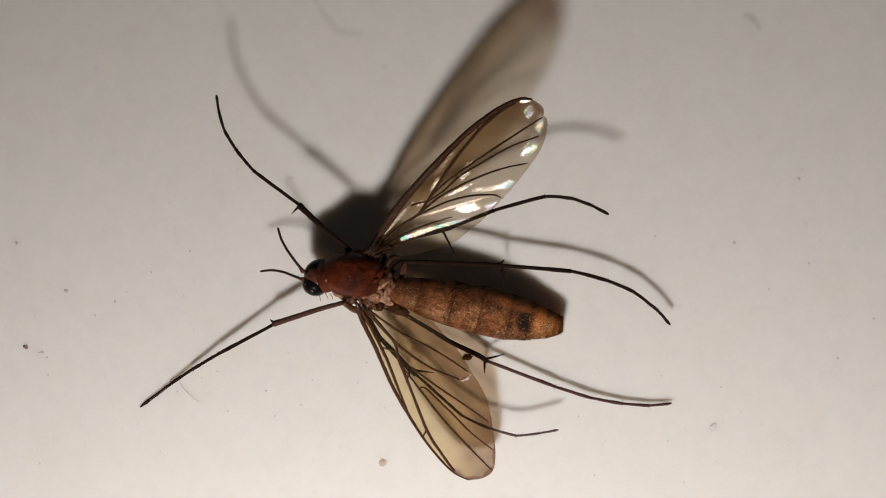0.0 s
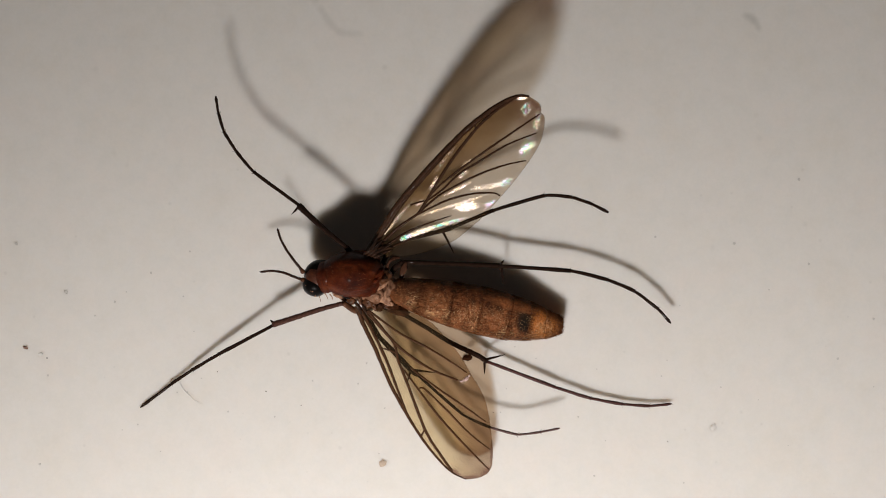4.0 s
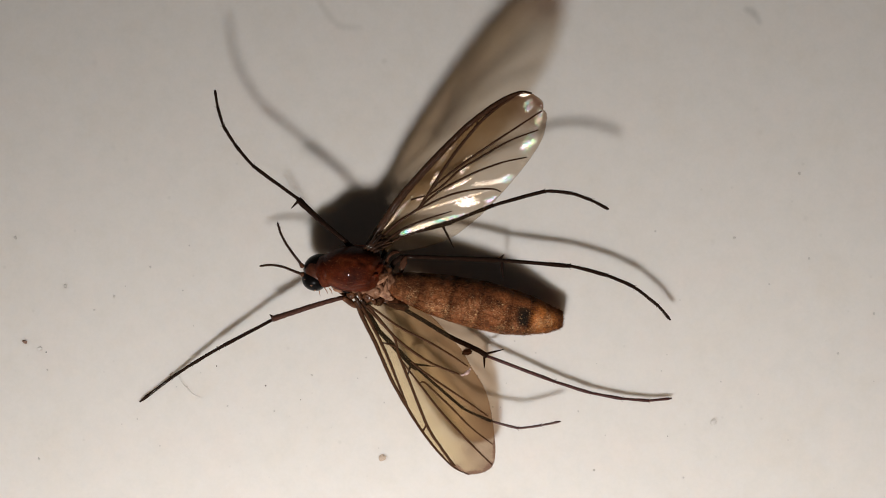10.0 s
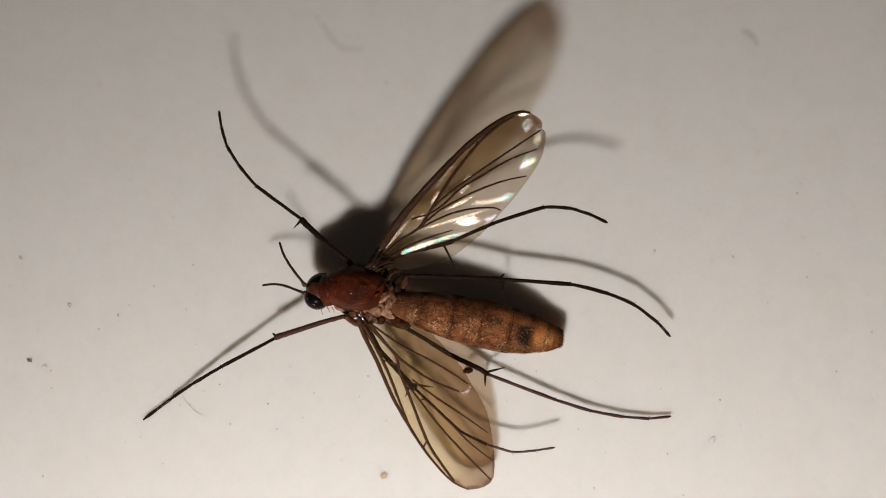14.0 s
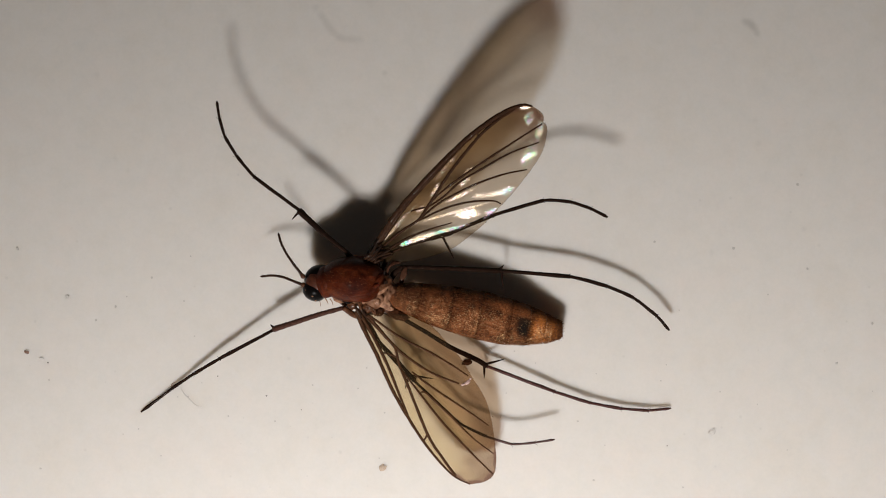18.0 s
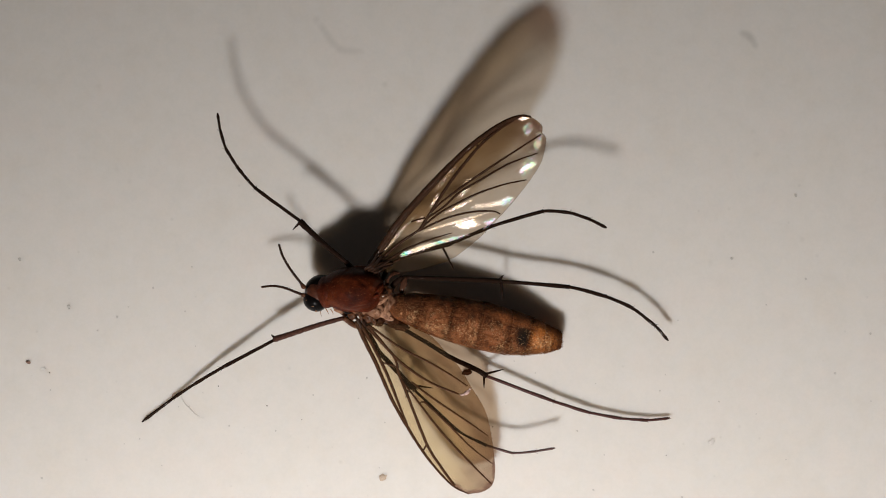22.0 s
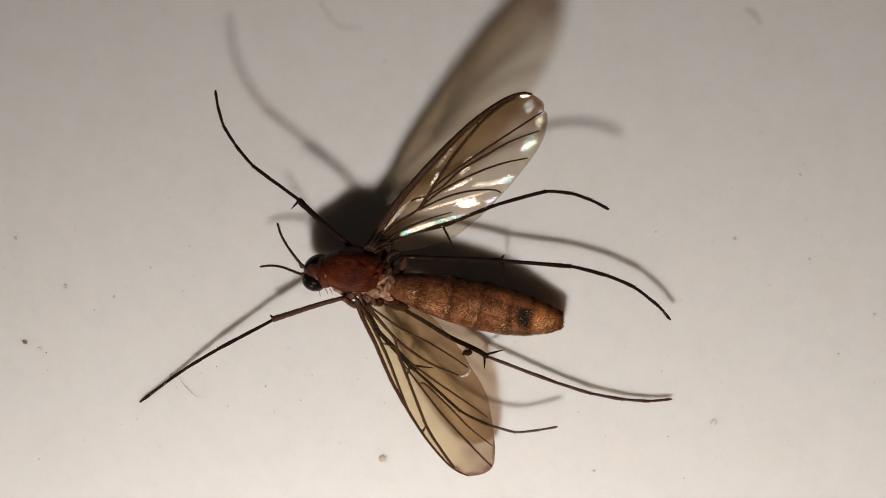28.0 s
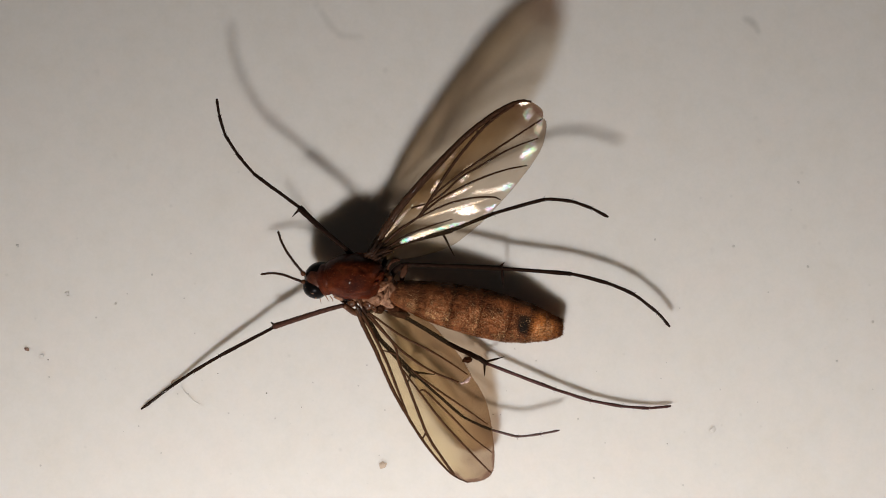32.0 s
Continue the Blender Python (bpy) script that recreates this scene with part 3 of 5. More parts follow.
        hair(bm, root, out * random.uniform(0.10, 0.35) + way, random.uniform(0.08, 0.16), 0.005)
    for _ in range(10):
        root, out, way = abdomen_point(random.uniform(0.9, 1.0), random.uniform(0, 6.28), 0.98)
        hair(bm, root, out * 0.6 + way, random.uniform(0.07, 0.14), 0.004)
    part("dark_bristles", bm, BRISTLE, first, "dark bristles along the ring edges", ROOT, ROOT, "stuff")


abdomen()


def thorax():
    bm = bmesh.new()
    centre = Vector((-2.376, -0.637, 1.46))
    lump(bm, (0, 0, 0), (1, 1, 1), 0, 0.0, 6)
    knobs = (((-3.321, -0.704, 0.0), 0.075, 0.045), ((-2.556, -0.719, 0.0), 0.050, 0.012), ((-2.816, -0.444, 0.0), 0.10, 0.012), ((-3, -0.98, 0.0), 0.12, 0.02),
             ((-2.189, -0.383, 0.0), 0.10, 0.02), ((-1.867, -0.566, 0.0), 0.09, 0.03))
    seams = (((-2.204, -0.337, 0.0), (-1.806, -0.658, 0.0), 0.06, 0.022), ((-2.418, -1.01, 0.0), (-1.959, -0.949, 0.0), 0.02, 0.014), ((-2.327, -1.102, 0.0), (-1.898, -1.026, 0.0), 0.02, 0.014),
             ((-3.245, -0.413, 0.0), (-3.153, -1.087, 0.0), 0.03, 0.018))
    for v in bm.verts:  # a blunt dome, narrower towards the head, with furrows, knobs and seams
        d = v.co.copy()
        p = 2.45
        d /= math.sqrt((abs(d.x) ** p + abs(d.y) ** p) ** (2 / p) + d.z ** 2)
        d *= 1 + 0.03 * noise.noise(v.co * 2.2)
        front = max(0.0, -d.x)
        q = Vector((d.x * 0.86, d.y * 0.60 * (1 - 0.27 * front ** 1.5) - 0.07 * front ** 2, d.z * 0.74 * (1 - 0.16 * front)))
        if q.z > 0.3:
            q.z -= 0.008 * math.exp(-((abs(q.y) - 0.19) / 0.05) ** 2)
        out = d.normalized()
        v.co = centre + pose(0, 0, 0, 0, 0, -5).to_3x3() @ q
        rise = 0.006 * noise.noise(v.co * 5.0)
        if d.z > 0:
            for (x, y, z), size, high in knobs:
                rise += high * math.exp(-((v.co.x - x) ** 2 + (v.co.y - y) ** 2) / size ** 2)
            for s, e, wide, deep in seams:
                k = ((v.co.x - s[0]) * (e[0] - s[0]) + (v.co.y - s[1]) * (e[1] - s[1])) / ((e[0] - s[0]) ** 2 + (e[1] - s[1]) ** 2)
                k = min(max(k, 0.0), 1.0)
                gap = math.hypot(v.co.x - s[0] - k * (e[0] - s[0]), v.co.y - s[1] - k * (e[1] - s[1]))
                rise -= deep * math.exp(-(gap / wide) ** 2)
        v.co += out * rise
    body = gnat_part("thorax", bm, THORAX, "shiny dark reddish-brown domed thorax")
    bm = bmesh.new()
    lump(bm, (-1.717, -0.707, 1.73), (0.10, 0.30, 0.22), -38, 0.10, 5, 2.6)
    lump(bm, (-1.721, -0.803, 1.959), (0.085, 0.05, 0.06), 35, 0.1, 4)
    part("scutellum", bm, THORAX, body, "", ROOT, ROOT)
    bm = bmesh.new()
    for _ in range(420):
        a, b = random.uniform(0, 6.28), random.uniform(0.15, 1.45)
        n = Vector((math.cos(a) * math.cos(b), math.sin(a) * math.cos(b), math.sin(b)))
        root = centre + Vector((n.x * 0.86, n.y * 0.60 * (1 - 0.26 * max(0, -n.x)), n.z * 0.71))
        hair(bm, root, n * 0.7 + Vector((0.9, 0, 0)), random.uniform(0.05, 0.11), 0.0035)
    part("thorax_bristles", bm, BRISTLE, body, "short dark bristles", ROOT, ROOT, "stuff")
    bm = bmesh.new()
    for _ in range(45):  # fine rust hairs along the back
        x = random.uniform(-3.1, -1.62)
        y = -0.637 + random.choice((-0.34, -0.21, -0.10, 0.0, 0.13, 0.27)) + random.gauss(0, 0.055)
        u, v = (x - centre.x) / 0.86, (y - centre.y) / 0.60
        if u * u + v * v < 0.86:
            z = centre.z + 0.74 * math.sqrt(1 - u * u - v * v) + 0.012
            hair(bm, (x, y, z), (1.0, random.gauss(0, 0.25), random.uniform(-0.1, 0.5)), random.uniform(0.05, 0.09), 0.003)
    part("fine_hairs", bm, RUST, body, "fine rust-brown hairs on the back", ROOT, ROOT, "stuff")
    bm = bmesh.new()
    lump(bm, (-2.70, -0.62, 0.95), (0.56, 0.42, 0.60), 0, 0.12, 4)
    lump(bm, (-2.20, -0.62, 0.80), (0.55, 0.45, 0.55), 0, 0.12, 4)
    part("underside", bm, THORAX, body, "dark underside of the thorax", ROOT, ROOT)
    for x, y, z, turn in ((-2.55, -0.45, 0.62, 12), (-2.0, -0.40, 0.55, 5), (-1.62, -0.55, 0.52, -6)):
        bm = bmesh.new()
        lump(bm, (x, y, z), (0.17, 0.20, 0.44), turn, 0.10, 3)
        part("hip", bm, AMBER, body, "", ROOT, ROOT)
    # side plates below the wing roots, amber and pale
    for x, y, z, rx, ry, rz, turn, mat in (
            (*(-2.137, -0.43, 0.949), 0.50, 0.40, 0.40, 0, THORAX), (*(-2.124, -1.106, 1.133), 0.46, 0.26, 0.34, -8, TAN),
            (*(-1.768, -1.134, 1.20), 0.34, 0.28, 0.34, 20, TAN), (*(-1.384, -0.986, 1.194), 0.24, 0.28, 0.28, -10, TAN),
            (*(-1.955, -1.436, 1.01), 0.26, 0.18, 0.26, 30, AMBER), (*(-1.482, -1.379, 0.98), 0.30, 0.18, 0.22, -20, AMBER),
            (*(-1.745, -0.96, 1.546), 0.36, 0.12, 0.16, 22, PALE), (*(-1.981, -1.093, 1.5), 0.22, 0.11, 0.14, 12, PALE),
            (*(-1.692, -1.225, 1.469), 0.085, 0.11, 0.11, 15, PALE), (*(-1.474, -1.109, 1.454), 0.055, 0.17, 0.13, -8, PALE),
            (*(-1.437, -1.378, 1.316), 0.16, 0.08, 0.09, -18, PALE), (*(-1.538, -1.259, 1.347), 0.20, 0.14, 0.10, -20, PALE),
            (*(-1.949, -1.363, 1.332), 0.15, 0.12, 0.13, -20, AMBER),
            (*(-1.809, -1.456, 1.224), 0.07, 0.16, 0.10, 24, AMBER), (*(-1.65, -1.503, 1.163), 0.10, 0.13, 0.10, -30, DUSKY),
            (*(-2.167, -1.245, 1.347), 0.07, 0.22, 0.20, 14, AMBER), (*(-2.248, -1.109, 1.439), 0.10, 0.09, 0.12, 40, PALE),
            (*(-1.187, -1.603, 0.949), 0.30, 0.13, 0.12, -14, DUSKY), (*(-1.301, -1.478, 1.071), 0.16, 0.10, 0.12, 10, DUSKY),
            (*(-1.565, -0.812, 1.653), 0.16, 0.10, 0.14, 40, AMBER), (*(-1.457, -0.685, 1.5), 0.14, 0.16, 0.16, 0, AMBER),
            (*(-2.732, -1.19, 1.255), 0.16, 0.07, 0.12, -24, PALE), (*(-2.605, -1.295, 1.194), 0.13, 0.05, 0.08, -30, PALE),
            (*(-2.487, -1.185, 1.378), 0.13, 0.10, 0.16, -12, EYE), (*(-2.382, -1.323, 1.224), 0.14, 0.12, 0.14, 20, AMBER)):
        bm = bmesh.new()
        lump(bm, (x, y, z), (rx, ry, rz), turn, 0.22, 4, 2.2)
        part("side_plate", bm, mat, body, "pale side plate" if mat is PALE else "", ROOT, ROOT)


thorax()


def head():
    bm = bmesh.new()
    lump(bm, (-3.252, -0.733, 1.332), (0.33, 0.44, 0.42), 4, 0.04, 4)
    skull = gnat_part("head", bm, HEAD, "small dark head with a dusty face")
    for x, y, z, rx, ry, rz, turn in ((*(-3.254, -0.564, 1.316), 0.37, 0.285, 0.38, 30), (*(-3.326, -0.923, 1.332), 0.33, 0.30, 0.40, -18)):
        bm = bmesh.new()
        lump(bm, (x, y, z), (rx, ry, rz), turn, 0.02, 5)
        part("eye", bm, EYE, skull, "dull black compound eye", ROOT, ROOT)
    bm = bmesh.new()
    lump(bm, (-3.40, -0.742, 1.45), (0.13, 0.13, 0.15), 0, 0.12, 4)
    lump(bm, (-3.20, -0.83, 1.55), (0.21, 0.20, 0.16), -30, 0.15, 4, 2.0)
    lump(bm, (-3.27, -0.64, 1.53), (0.18, 0.14, 0.14), 40, 0.15, 4, 2.0)
    lump(bm, (-3.176, -1.02, 1.5), (0.09, 0.09, 0.10), 0, 0.4, 4)
    dust = bmesh.new()
    for _ in range(26):
        p = Vector((-3.30, -0.97, 1.63)) + Vector((random.gauss(0, 0.09), random.gauss(0, 0.09), 0.0))
        r = random.uniform(0.012, 0.030)
        p.z += 0.07 - 1.3 * ((p.x + 3.30) ** 2 + (p.y + 0.90) ** 2)
        lump(dust, p, (r, r * 0.8, r * 0.6), 30, 0.5, 2, 3.0)
    part("dust", dust, PALE, skull, "pale dust stuck to the face", ROOT, ROOT)
    part("face", bm, FACE, skull, "dusty ochre face between the eyes", ROOT, ROOT)
    bm = bmesh.new()
    lump(bm, (-3.30, -0.72, 0.98), (0.33, 0.38, 0.38), 0, 0.15, 4)
    part("mouthparts", bm, HEAD, skull, "", ROOT, ROOT)
    bm = bmesh.new()
    lump(bm, (-2.986, -0.699, 1.5), (0.34, 0.42, 0.42), 0, 0.08, 4)
    part("neck", bm, THORAX, skull, "", ROOT, ROOT)
    for line in (((-3.257, -1.1, 1.286), (-3.22, -1.22, 1.224), (-3.2, -1.357, 1.133)), ((-3.081, -1.13, 1.286), (-3.029, -1.22, 1.224), (-3.007, -1.297, 1.148)),
                 ((-2.949, -1.159, 1.286), (-2.897, -1.235, 1.224), (-2.889, -1.312, 1.148))):
        bm = bmesh.new()
        tube(bm, smooth(line, 4), (0.014, 0.012, 0.006), 6)
        part("palp", bm, PALE, skull, "short pale mouth palp", ROOT, ROOT)


head()


def antenna(line, label):
    """Stalk rings first, then a whip of many small beads."""
    pts = smooth(line, 8)
    base = pts[0]
    bm = bmesh.new()
    radii = [0.043 if i < 3 else 0.036 - 0.010 * i / len(pts) for i in range(len(pts))]
    radii = [r * (1.0 + 0.14 * (i % 2)) for i, r in enumerate(radii)]
    radii[-1] *= 0.5
    tube(bm, pts, radii, 8, 1.0, 0.05)
    whip = gnat_part("antenna", bm, FEELER, label, base)
    bm = bmesh.new()
    lump(bm, base, (0.065, 0.065, 0.065), 0, 0.08, 3)
    step = pts[3] - base
    lump(bm, base + step * 0.9, (0.052, 0.052, 0.052), 0, 0.08, 3)
    part("antenna_base", bm, AMBER, whip, "amber antenna base rings", base, base)
    bm = bmesh.new()
    for i in range(2, len(pts) - 1):
        for _ in range(5):
            n = Vector([random.gauss(0, 1) for _ in range(3)]).normalized()
            hair(bm, pts[i] + n * radii[i] * 0.9, n + (pts[i + 1] - pts[i]).normalized() * 1.2, 0.045, 0.0028)
    part("antenna_bristles", bm, BRISTLE, whip, "", base, base, "stuff")
    return whip


ANTENNA_A = antenna(((-3.627, -0.568, 1.5), (-3.696, -0.466, 1.531), (-3.832, -0.276, 1.607), (-4.008, -0.029, 1.592), (-4.172, 0.276, 1.561), (-4.259, 0.553, 1.515)),
                    "thin dark upturned antenna")
ANTENNA_B = antenna(((-3.613, -0.787, 1.5), (-3.7, -0.758, 1.5), (-3.882, -0.683, 1.561), (-4.139, -0.59, 1.485), (-4.442, -0.548, 1.408), (-4.747, -0.579, 1.332)),
                    "thin dark gently bowed antenna")


# ---- wings ----
def pleat(x, y, base, way, deep, bow, arch):
    """The wing's shallow folds, fanning out from its root."""
    d = Vector((x - base[0], y - base[1]))
    r = d.length
    a = math.atan2(d.y, d.x) - math.atan2(way[1], way[0])
    grow = (r / 4.0) ** 2
    run = max((d.x * way[0] + d.y * way[1]) / math.hypot(*way), 0.0)
    e = (d.x * way[1] - d.y * way[0]) / math.hypot(*way)
    return arch * run * max(6.2 - run, 0.0) - bow * (e - 0.6) ** 2 * min(r / 1.5, 1.0) + deep * grow * (math.sin(a * 30 + 0.6) + 0.25 * math.sin(a * 67 + r * 0.4) + 0.4 * noise.noise(Vector((x * 1.3, y * 1.3, 2.0)))) + \
        deep * 1.6 * min(r / 2.5, 1.6) * noise.noise(Vector((r * 1.1, a * 9.0, 4.0)))


def wing(lead, trail, veins, pivot, deep, bow, arch, skin_mat, vein_mat, label):
    """A clear skin between leading and trailing edge, its veins and its root."""
    a, b = smooth(lead, 10), smooth(trail, 10)

    def even(line, count):
        run = [0.0]
        for p, q in zip(line, line[1:]):
            run.append(run[-1] + (q - p).length)
        out, i = [], 0
        for k in range(count):
            s = run[-1] * k / (count - 1)
            while i < len(run) - 2 and run[i + 1] < s:
                i += 1
            f = (s - run[i]) / max(run[i + 1] - run[i], 1e-9)
            out.append(line[i].lerp(line[i + 1], f))
        return out

    steps, across = 90, 44
    a, b = even(a, steps), even(b, steps)
    way = lead[-1][0] - pivot[0], lead[-1][1] - pivot[1]

    def lift(q):
        return q + Vector((0, 0, pleat(q.x, q.y, pivot, way, deep, bow, arch)))

    bm = bmesh.new()
    skins = []
    for down in (0.0, 0.006):
        grid = []
        for p, q in zip(a, b):
            grid.append([bm.verts.new(lift(p.lerp(q, j / across)) - Vector((0, 0, down))) for j in range(across + 1)])
        for r1, r2 in zip(grid, grid[1:]):
            for j in range(across):
                quad = (r1[j], r1[j + 1], r2[j + 1], r2[j])
                bm.faces.new(quad if down else quad[::-1])
        skins.append(grid)
    up, low = skins
    rim = lambda g: [r[0] for r in g] + g[-1][1:] + [r[-1] for r in g[-2::-1]] + g[0][-2:0:-1]
    e, f = rim(up), rim(low)
    for i in range(len(e)):
        bm.faces.new((e[i], f[i], f[(i + 1) % len(e)], e[(i + 1) % len(e)]))
    skin = gnat_part("wing", bm, skin_mat, label, pivot)
    for line, thick in veins:
        bm = bmesh.new()
        pts = [lift(q) for q in smooth(line, 8)]
        tube(bm, pts, [v * 1.25 for v in thick], 7, 0.8, 0.10)
        part("vein", bm, vein_mat, skin, "", pivot, pivot)
    # fine fringe along the rear edge
    bm = bmesh.new()
    for line, n in ((b, 260), (a, 260)):
        for _ in range(n):
            i = random.randrange(6, len(line) - 1)
            out = (b[i] - a[i]).normalized() if line is b else (a[i] - b[i]).normalized()
            hair(bm, lift(line[i].lerp(line[i - 1], random.random())), out * 0.5 + (line[i] - line[i - 1]).normalized(),
                 random.uniform(0.025, 0.05), 0.0028)
    part("fringe", bm, BRISTLE, skin, "", pivot, pivot, "stuff")
    return skin


WING_A = wing(
    ((-1.929, -0.044, 1.414), (-1.64, 0.406, 1.616), (-1.106, 1.149, 1.96), (-0.354, 1.969, 2.361), (0.308, 2.619, 2.692), (0.751, 3.003, 2.896), (1.188, 3.316, 3.07), (1.567, 3.534, 3.198), (1.905, 3.645, 3.277), (2.15, 3.622, 3.286)),
    ((-1.814, -0.161, 1.374), (-1.374, -0.205, 1.386), (-0.876, -0.175, 1.432), (-0.364, -0.058, 1.514), (0.203, 0.145, 1.636), (0.577, 0.404, 1.768), (1.019, 0.775, 1.953), (1.452, 1.238, 2.179), (1.884, 1.735, 2.424), (2.212, 2.17, 2.638),
     (2.434, 2.546, 2.821), (2.523, 2.904, 2.988), (2.527, 3.154, 3.102), (2.427, 3.259, 3.142), (2.451, 3.351, 3.186), (2.372, 3.482, 3.239), (2.15, 3.622, 3.286)),
    ((((-1.929, -0.044, 1.414), (-1.64, 0.406, 1.616), (-1.106, 1.149, 1.96), (-0.354, 1.969, 2.361), (0.308, 2.619, 2.692), (0.751, 3.003, 2.896), (1.188, 3.316, 3.07), (1.567, 3.534, 3.198), (1.905, 3.645, 3.277), (2.15, 3.622, 3.286)), (0.07, 0.064, 0.058, 0.048, 0.022)),
     (((-1.86, 0.0, 1.43), (-1.48, 0.525, 1.68), (-0.985, 1.20, 2.0), (-0.28, 1.96, 2.36), (0.36, 2.61, 2.69), (0.806, 3.04, 2.91)), (0.055, 0.045, 0.032, 0.02)),
     (((-0.603, 0.905, 1.894), (-0.451, 1.131, 1.999), (-0.3, 1.355, 2.104), (0.197, 2.114, 2.465), (0.862, 2.907, 2.862), (1.298, 3.281, 3.063), (1.73, 3.557, 3.222)), (0.03, 0.032, 0.03, 0.028)),
     (((0.806, 3.056, 2.924), (0.862, 2.907, 2.862)), (0.022, 0.022)),
     (((-1.751, 0.015, 1.449), (-1.142, 0.55, 1.709), (-0.647, 0.877, 1.879), (-0.458, 1.131, 1.999)), (0.04, 0.028, 0.024)),
     (((-0.818, 1.105, 1.962), (-0.63, 1.16, 1.999), (-0.458, 1.201, 2.028)), (0.018, 0.018)),
     (((-0.3, 1.341, 2.099), (-0.057, 1.577, 2.216), (0.255, 1.811, 2.339), (0.759, 2.164, 2.529), (1.585, 2.697, 2.825), (2.408, 3.213, 3.12)), (0.015, 0.02, 0.024, 0.022, 0.016)),
     (((-0.429, 1.18, 2.022), (0.0, 1.465, 2.173), (0.424, 1.837, 2.363), (0.983, 2.162, 2.545), (1.644, 2.522, 2.752), (2.342, 2.772, 2.915)), (0.02, 0.022, 0.022, 0.014)),
     (((-0.632, 0.877, 1.88), (-0.272, 1.186, 2.035), (0.085, 1.423, 2.161), (0.791, 1.766, 2.359), (1.489, 2.009, 2.515), (2.088, 2.13, 2.611)), (0.022, 0.022, 0.022, 0.014)),
     (((-0.633, 0.863, 1.874), (-0.2, 1.073, 1.993), (0.228, 1.24, 2.094), (0.768, 1.35, 2.179), (1.25, 1.363, 2.219), (1.45, 1.294, 2.203)), (0.02, 0.022, 0.02, 0.014)),
     (((-1.693, 0.0, 1.447), (-1.367, 0.16, 1.534), (-0.926, 0.42, 1.671), (-0.346, 0.648, 1.805), (0.23, 0.818, 1.916)), (0.035, 0.03, 0.022, 0.01)),
     (((-1.694, -0.044, 1.429), (-1.37, 0.044, 1.487), (-0.9, 0.218, 1.59), (-0.463, 0.333, 1.667)), (0.03, 0.022, 0.008))),
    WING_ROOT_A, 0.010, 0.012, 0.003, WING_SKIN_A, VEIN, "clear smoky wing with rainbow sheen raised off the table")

WING_B = wing(
    ((-2.259, -1.467, 1.29), (-2.057, -1.969, 1.242), (-1.738, -2.621, 1.181), (-1.366, -3.485, 1.1), (-0.888, -4.352, 1.021), (-0.452, -5.028, 0.962), (-0.015, -5.57, 0.918), (0.312, -5.879, 0.895), (0.691, -6.059, 0.888)),
    ((-2.039, -1.526, 1.29), (-1.452, -1.54, 1.307), (-0.923, -1.583, 1.319), (-0.337, -1.847, 1.308), (0.088, -2.29, 1.273), (0.47, -2.734, 1.237), (0.736, -3.194, 1.195), (0.958, -3.536, 1.165), (1.143, -3.909, 1.131), (1.263, -4.403, 1.082),
     (1.332, -4.853, 1.035), (1.379, -5.366, 0.982), (1.321, -5.79, 0.935), (1.07, -5.989, 0.907), (0.691, -6.059, 0.888)),
    ((((-2.259, -1.467, 1.29), (-2.057, -1.969, 1.242), (-1.738, -2.621, 1.181), (-1.366, -3.485, 1.1), (-0.888, -4.352, 1.021), (-0.452, -5.028, 0.962), (-0.015, -5.57, 0.918), (0.312, -5.879, 0.895), (0.691, -6.059, 0.888)), (0.055, 0.042, 0.034, 0.024, 0.012)),
     (((-2.172, -1.526, 1.286), (-1.896, -1.998, 1.243), (-1.473, -2.858, 1.164), (-1.152, -3.678, 1.085), (-0.932, -4.232, 1.033)), (0.045, 0.036, 0.03, 0.022)),
     (((-1.967, -1.673, 1.277), (-1.587, -2.072, 1.245), (-1.258, -2.456, 1.214), (-1.149, -2.887, 1.17), (-0.886, -3.543, 1.108), (-0.422, -4.726, 0.996), (-0.074, -5.298, 0.945), (0.312, -5.841, 0.899)), (0.022, 0.026, 0.032, 0.032, 0.03)),
     (((-0.422, -4.726, 0.996), (-0.534, -4.938, 0.97)), (0.022, 0.02)),
     (((-1.604, -2.561, 1.192), (-1.384, -2.62, 1.192), (-1.222, -2.679, 1.191)), (0.018, 0.02)),
     (((-1.105, -3.006, 1.159), (-0.613, -3.646, 1.105), (-0.015, -4.416, 1.041), (0.741, -5.233, 0.977), (1.292, -5.79, 0.934)), (0.018, 0.024, 0.024, 0.016)),
     (((-0.62, -3.646, 1.105), (-0.531, -3.601, 1.113), (-0.384, -3.69, 1.108), (0.207, -4.257, 1.065), (0.74, -4.796, 1.024), (1.319, -5.245, 0.993)), (0.016, 0.022, 0.022, 0.012)),
     (((-0.825, -3.065, 1.161), (-0.575, -3.273, 1.147), (-0.118, -3.6, 1.125), (0.635, -4.105, 1.094), (1.182, -4.493, 1.069)), (0.018, 0.024, 0.022, 0.014)),
     (((-1.996, -1.6, 1.284), (-1.842, -1.732, 1.274), (-1.309, -2.353, 1.223), (-0.883, -2.723, 1.196), (-0.28, -3.108, 1.173), (0.413, -3.389, 1.164)), (0.034, 0.03, 0.028, 0.02)),
     (((-1.966, -1.585, 1.286), (-1.776, -1.702, 1.279), (-1.087, -2.182, 1.249), (-0.397, -2.528, 1.232), (0.206, -2.883, 1.213), (0.648, -3.179, 1.194)), (0.03, 0.024, 0.022, 0.016))),
    WING_ROOT_B, 0.008, 0.0, 0.0, WING_SKIN_B, VEIN_LOW, "clear yellowish-brown veined wing spread low over the table")


